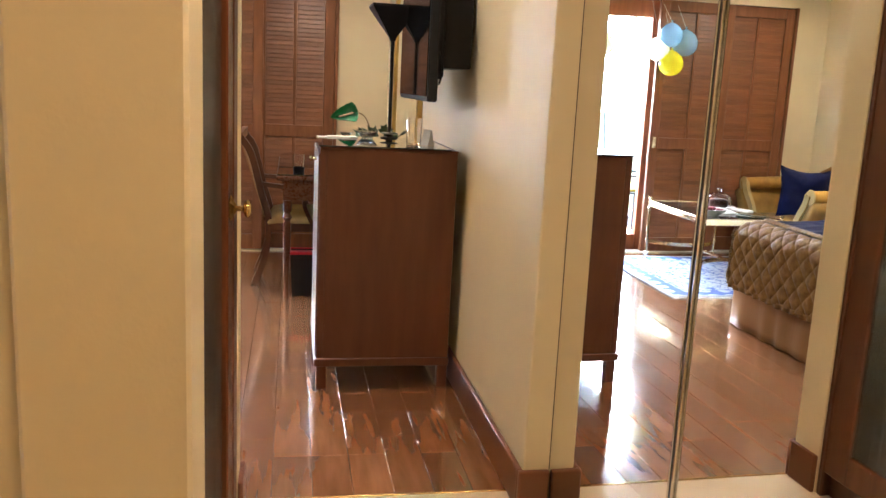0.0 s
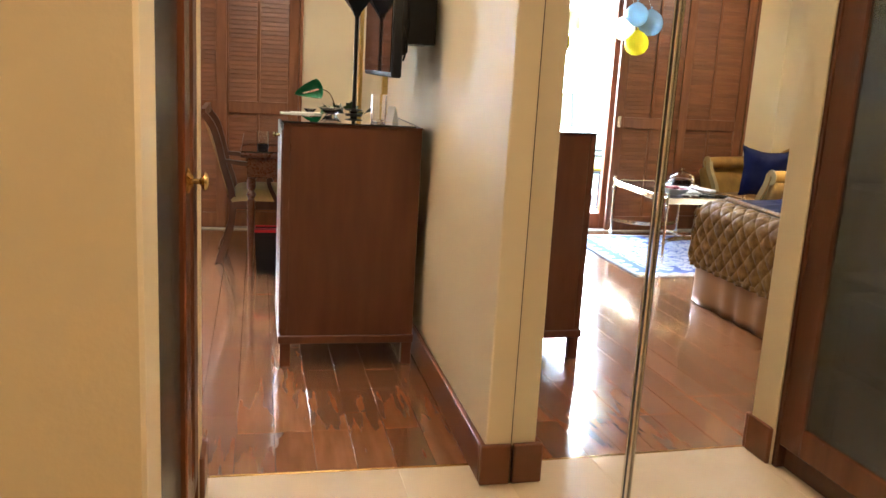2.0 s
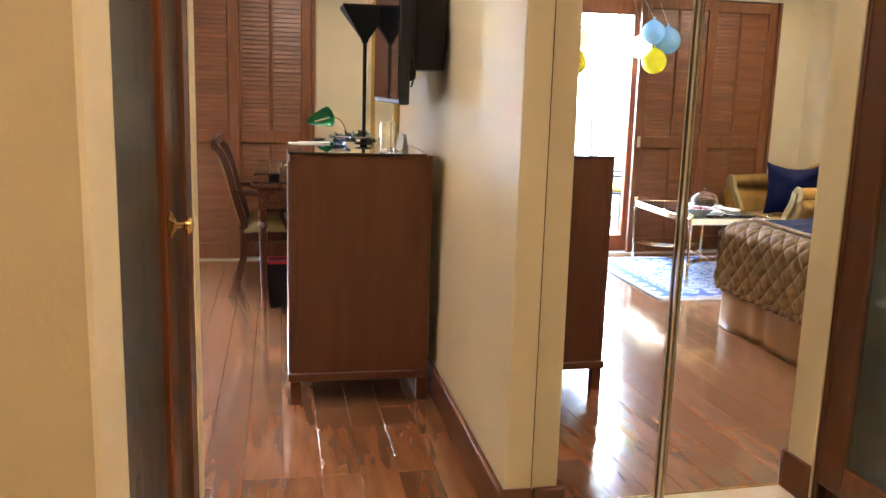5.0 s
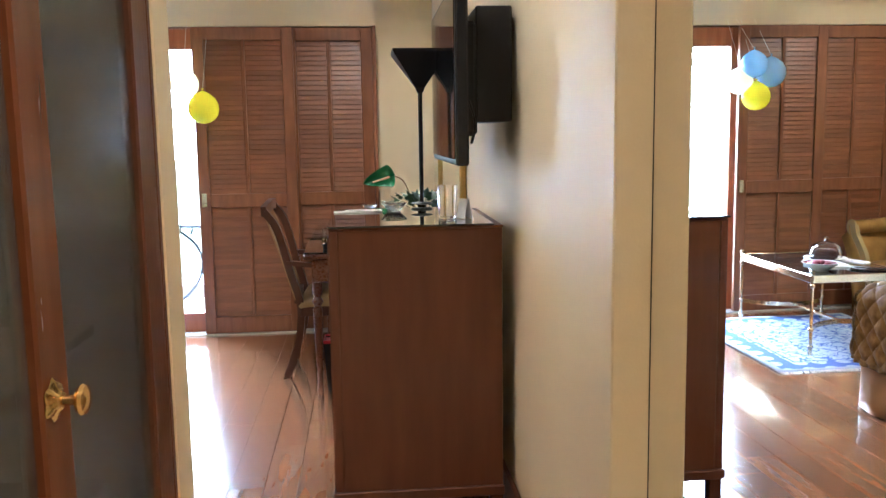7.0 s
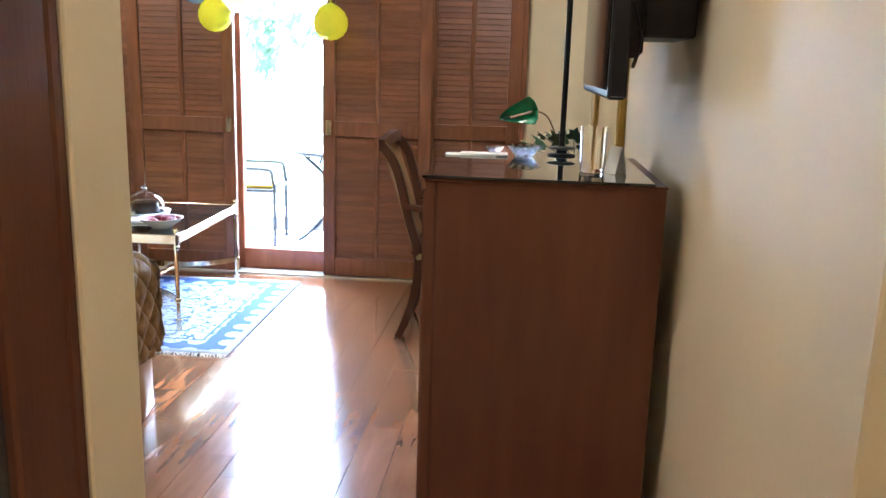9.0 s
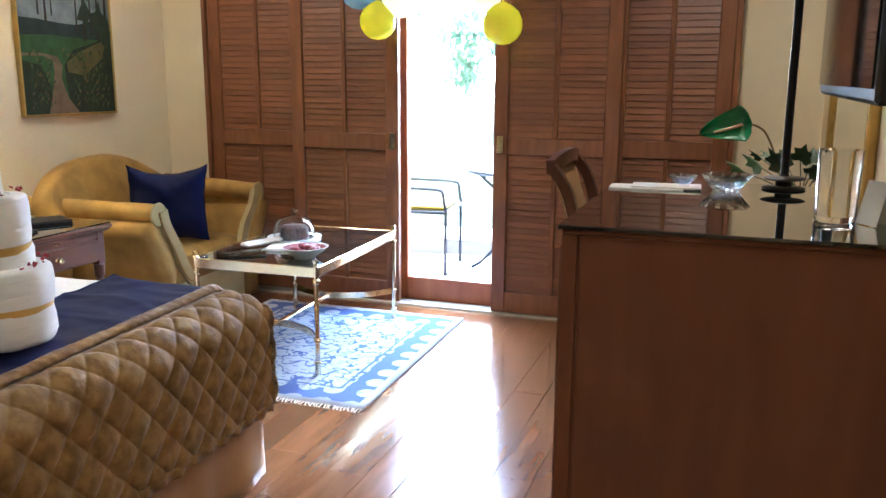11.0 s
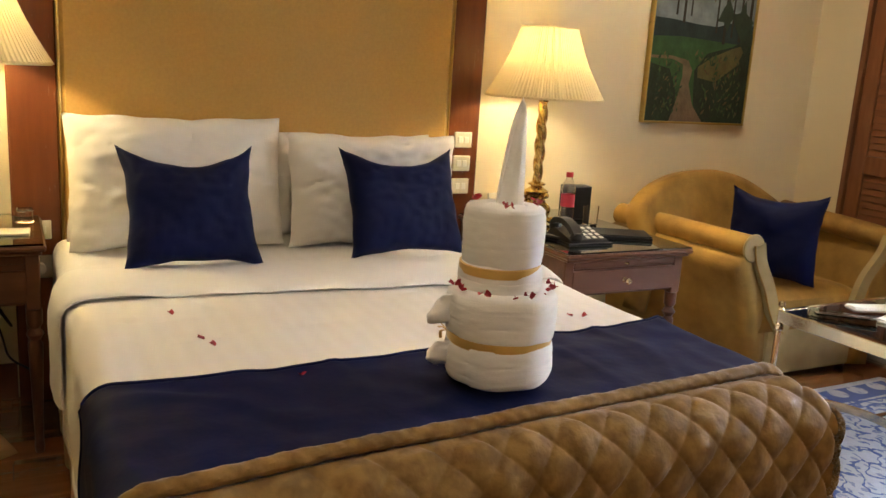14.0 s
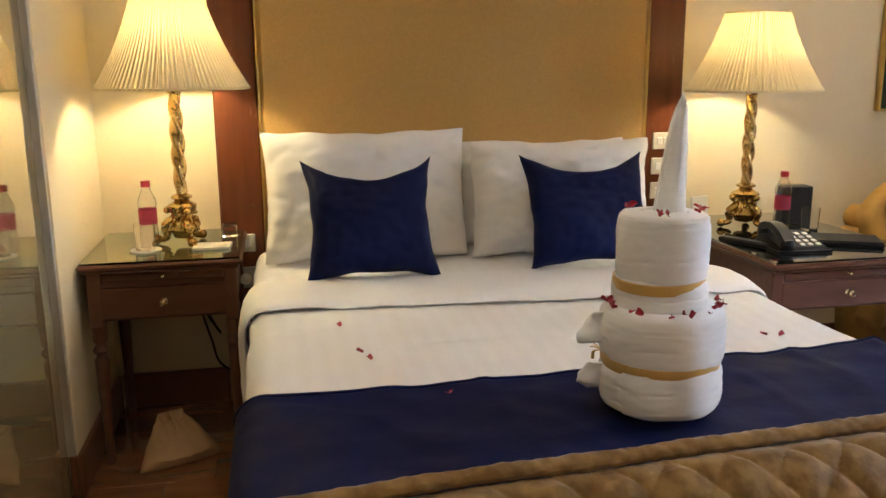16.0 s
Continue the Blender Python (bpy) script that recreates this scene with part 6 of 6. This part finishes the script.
def tree(x, y, h, spread, seed, n=900):
    r = random.Random(seed)
    t = thing("tree", "leafy green tree in strong sunlight beyond the terrace", "tree", x, y, -0.5, group="garden trees")
    tr = B()
    tube(tr, curve_points([(0, 0, 0), (0.1, 0.05, h * 0.3), (-0.05, 0.1, h * 0.6), (0.05, 0, h * 0.9)]), 0.007 * h, 8, 0.01)
    limbs = []
    for i in range(9):
        a, z = r.uniform(0, 6.28), h * r.uniform(0.3, 0.8)
        e = Vector((spread * r.uniform(0.5, 0.95) * math.cos(a), spread * r.uniform(0.5, 0.95) * math.sin(a), z + h * r.uniform(0.1, 0.25)))
        tube(tr, [(0, 0, z), (e.x * 0.5, e.y * 0.5, z + (e.z - z) * 0.4), e], 0.02, 6, 0.006)
        limbs.append(e)
    part("trunk", tr, BARK, t, smooth=True)
    verts, faces = [], []
    for e in limbs + [Vector((0, 0, h * 0.9))]:
        for k in range(n // 10):
            c = e + Vector((r.gauss(0, 0.34), r.gauss(0, 0.34), r.gauss(0, 0.26))) * spread * 0.5
            m = Matrix.LocRotScale(c, Euler((r.uniform(0, 6), r.uniform(0, 6), r.uniform(0, 6))), None)
            s, b = r.uniform(0.07, 0.16), len(verts)
            verts += [m @ Vector(q) for q in ((-s, 0, 0), (0, -s * 0.45, 0.02), (s, 0, 0), (0, s * 0.45, 0.02))]
            faces.append((b, b + 1, b + 2, b + 3))
    me = bpy.data.meshes.new("crown")
    me.from_pydata([tuple(v) for v in verts], [], faces)
    me.materials.append(TREE_LEAF)
    c = new("crown", me)
    c.parent = t
    c["kind"] = "stuff"
    return t


for i, (x, y, h, s) in enumerate(((-5.7, 24.0, 3.3, 1.3), (-2.3, 30.0, 3.0, 1.5), (-9.0, 26.0, 6.5, 2.6), (1.8, 15.0, 5.5, 2.0), (-7.2, 13.0, 1.0, 0.8), (-9.5, 16, 6, 2.3))):
    tree(x, y, h, s, 20 + i)

# ---- unseen ceiling downlights, added for warm light ----


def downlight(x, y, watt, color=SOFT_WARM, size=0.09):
    d = thing("downlight", "recessed ceiling downlight out of view, added for warm light", "downlight", x, y, CZ, group="ceiling downlights")
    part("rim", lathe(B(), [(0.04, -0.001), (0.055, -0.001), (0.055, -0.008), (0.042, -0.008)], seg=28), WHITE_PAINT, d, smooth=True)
    bulb = lamp("downlight_fill", "SPOT", watt, look((x, y, CZ - 0.012), (x, y, 0)), color).data
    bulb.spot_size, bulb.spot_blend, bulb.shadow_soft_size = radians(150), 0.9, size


# hall lamps, out of view, placed to give the entrance wall its warm glow
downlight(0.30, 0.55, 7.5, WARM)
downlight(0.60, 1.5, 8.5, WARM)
# room lamps, none in view: positions and watts chosen to fill dark walls
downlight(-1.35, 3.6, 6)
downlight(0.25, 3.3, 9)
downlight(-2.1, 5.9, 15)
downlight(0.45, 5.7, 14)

# ---- planks and tiles of the floors ----
rnd = random.Random(12)
PW2 = 0.1317
plank_me = {}


def plank_mesh(length, mat_, w, name):
    key = (name, length)
    if key not in plank_me:
        bm = box(B(), -w / 2, w / 2, 0, length, -0.012, 0, bev=0.0011)
        bm.normal_update()
        me = bpy.data.meshes.new(name)
        bm.to_mesh(me)
        bm.free()
        me.materials.append(mat_)
        plank_me[key] = me
    return plank_me[key]


for i in range(29):
    x = WX0 - 0.005 + PW2 * (i + 0.5)
    y = 2.822 if x > -0.62 else 2.60
    lead = rnd.choice((0.3, 0.45, 0.6))
    while y < NY - 0.02:
        n = lead or rnd.choice((0.6, 0.75, 0.9, 0.9))
        lead = 0
        n = round(min(n, NY + 0.02 - y), 3)
        p = new("plank", plank_mesh(round(n - 0.0015, 4), PLANK, PW2 - 0.0015, "plank"))
        p.parent = floor
        p.location = (x, y, rnd.uniform(-0.0006, 0.0004))
        y += n
for i in range(4):
    for j in range(7):
        p = new("tile", plank_mesh(0.5995, MARBLE, 0.5995, "tile"))
        p.parent = hall_floor
        p.location = (-0.80 + 0.6 * i, 2.810 - 0.6 * (j + 1), 0)
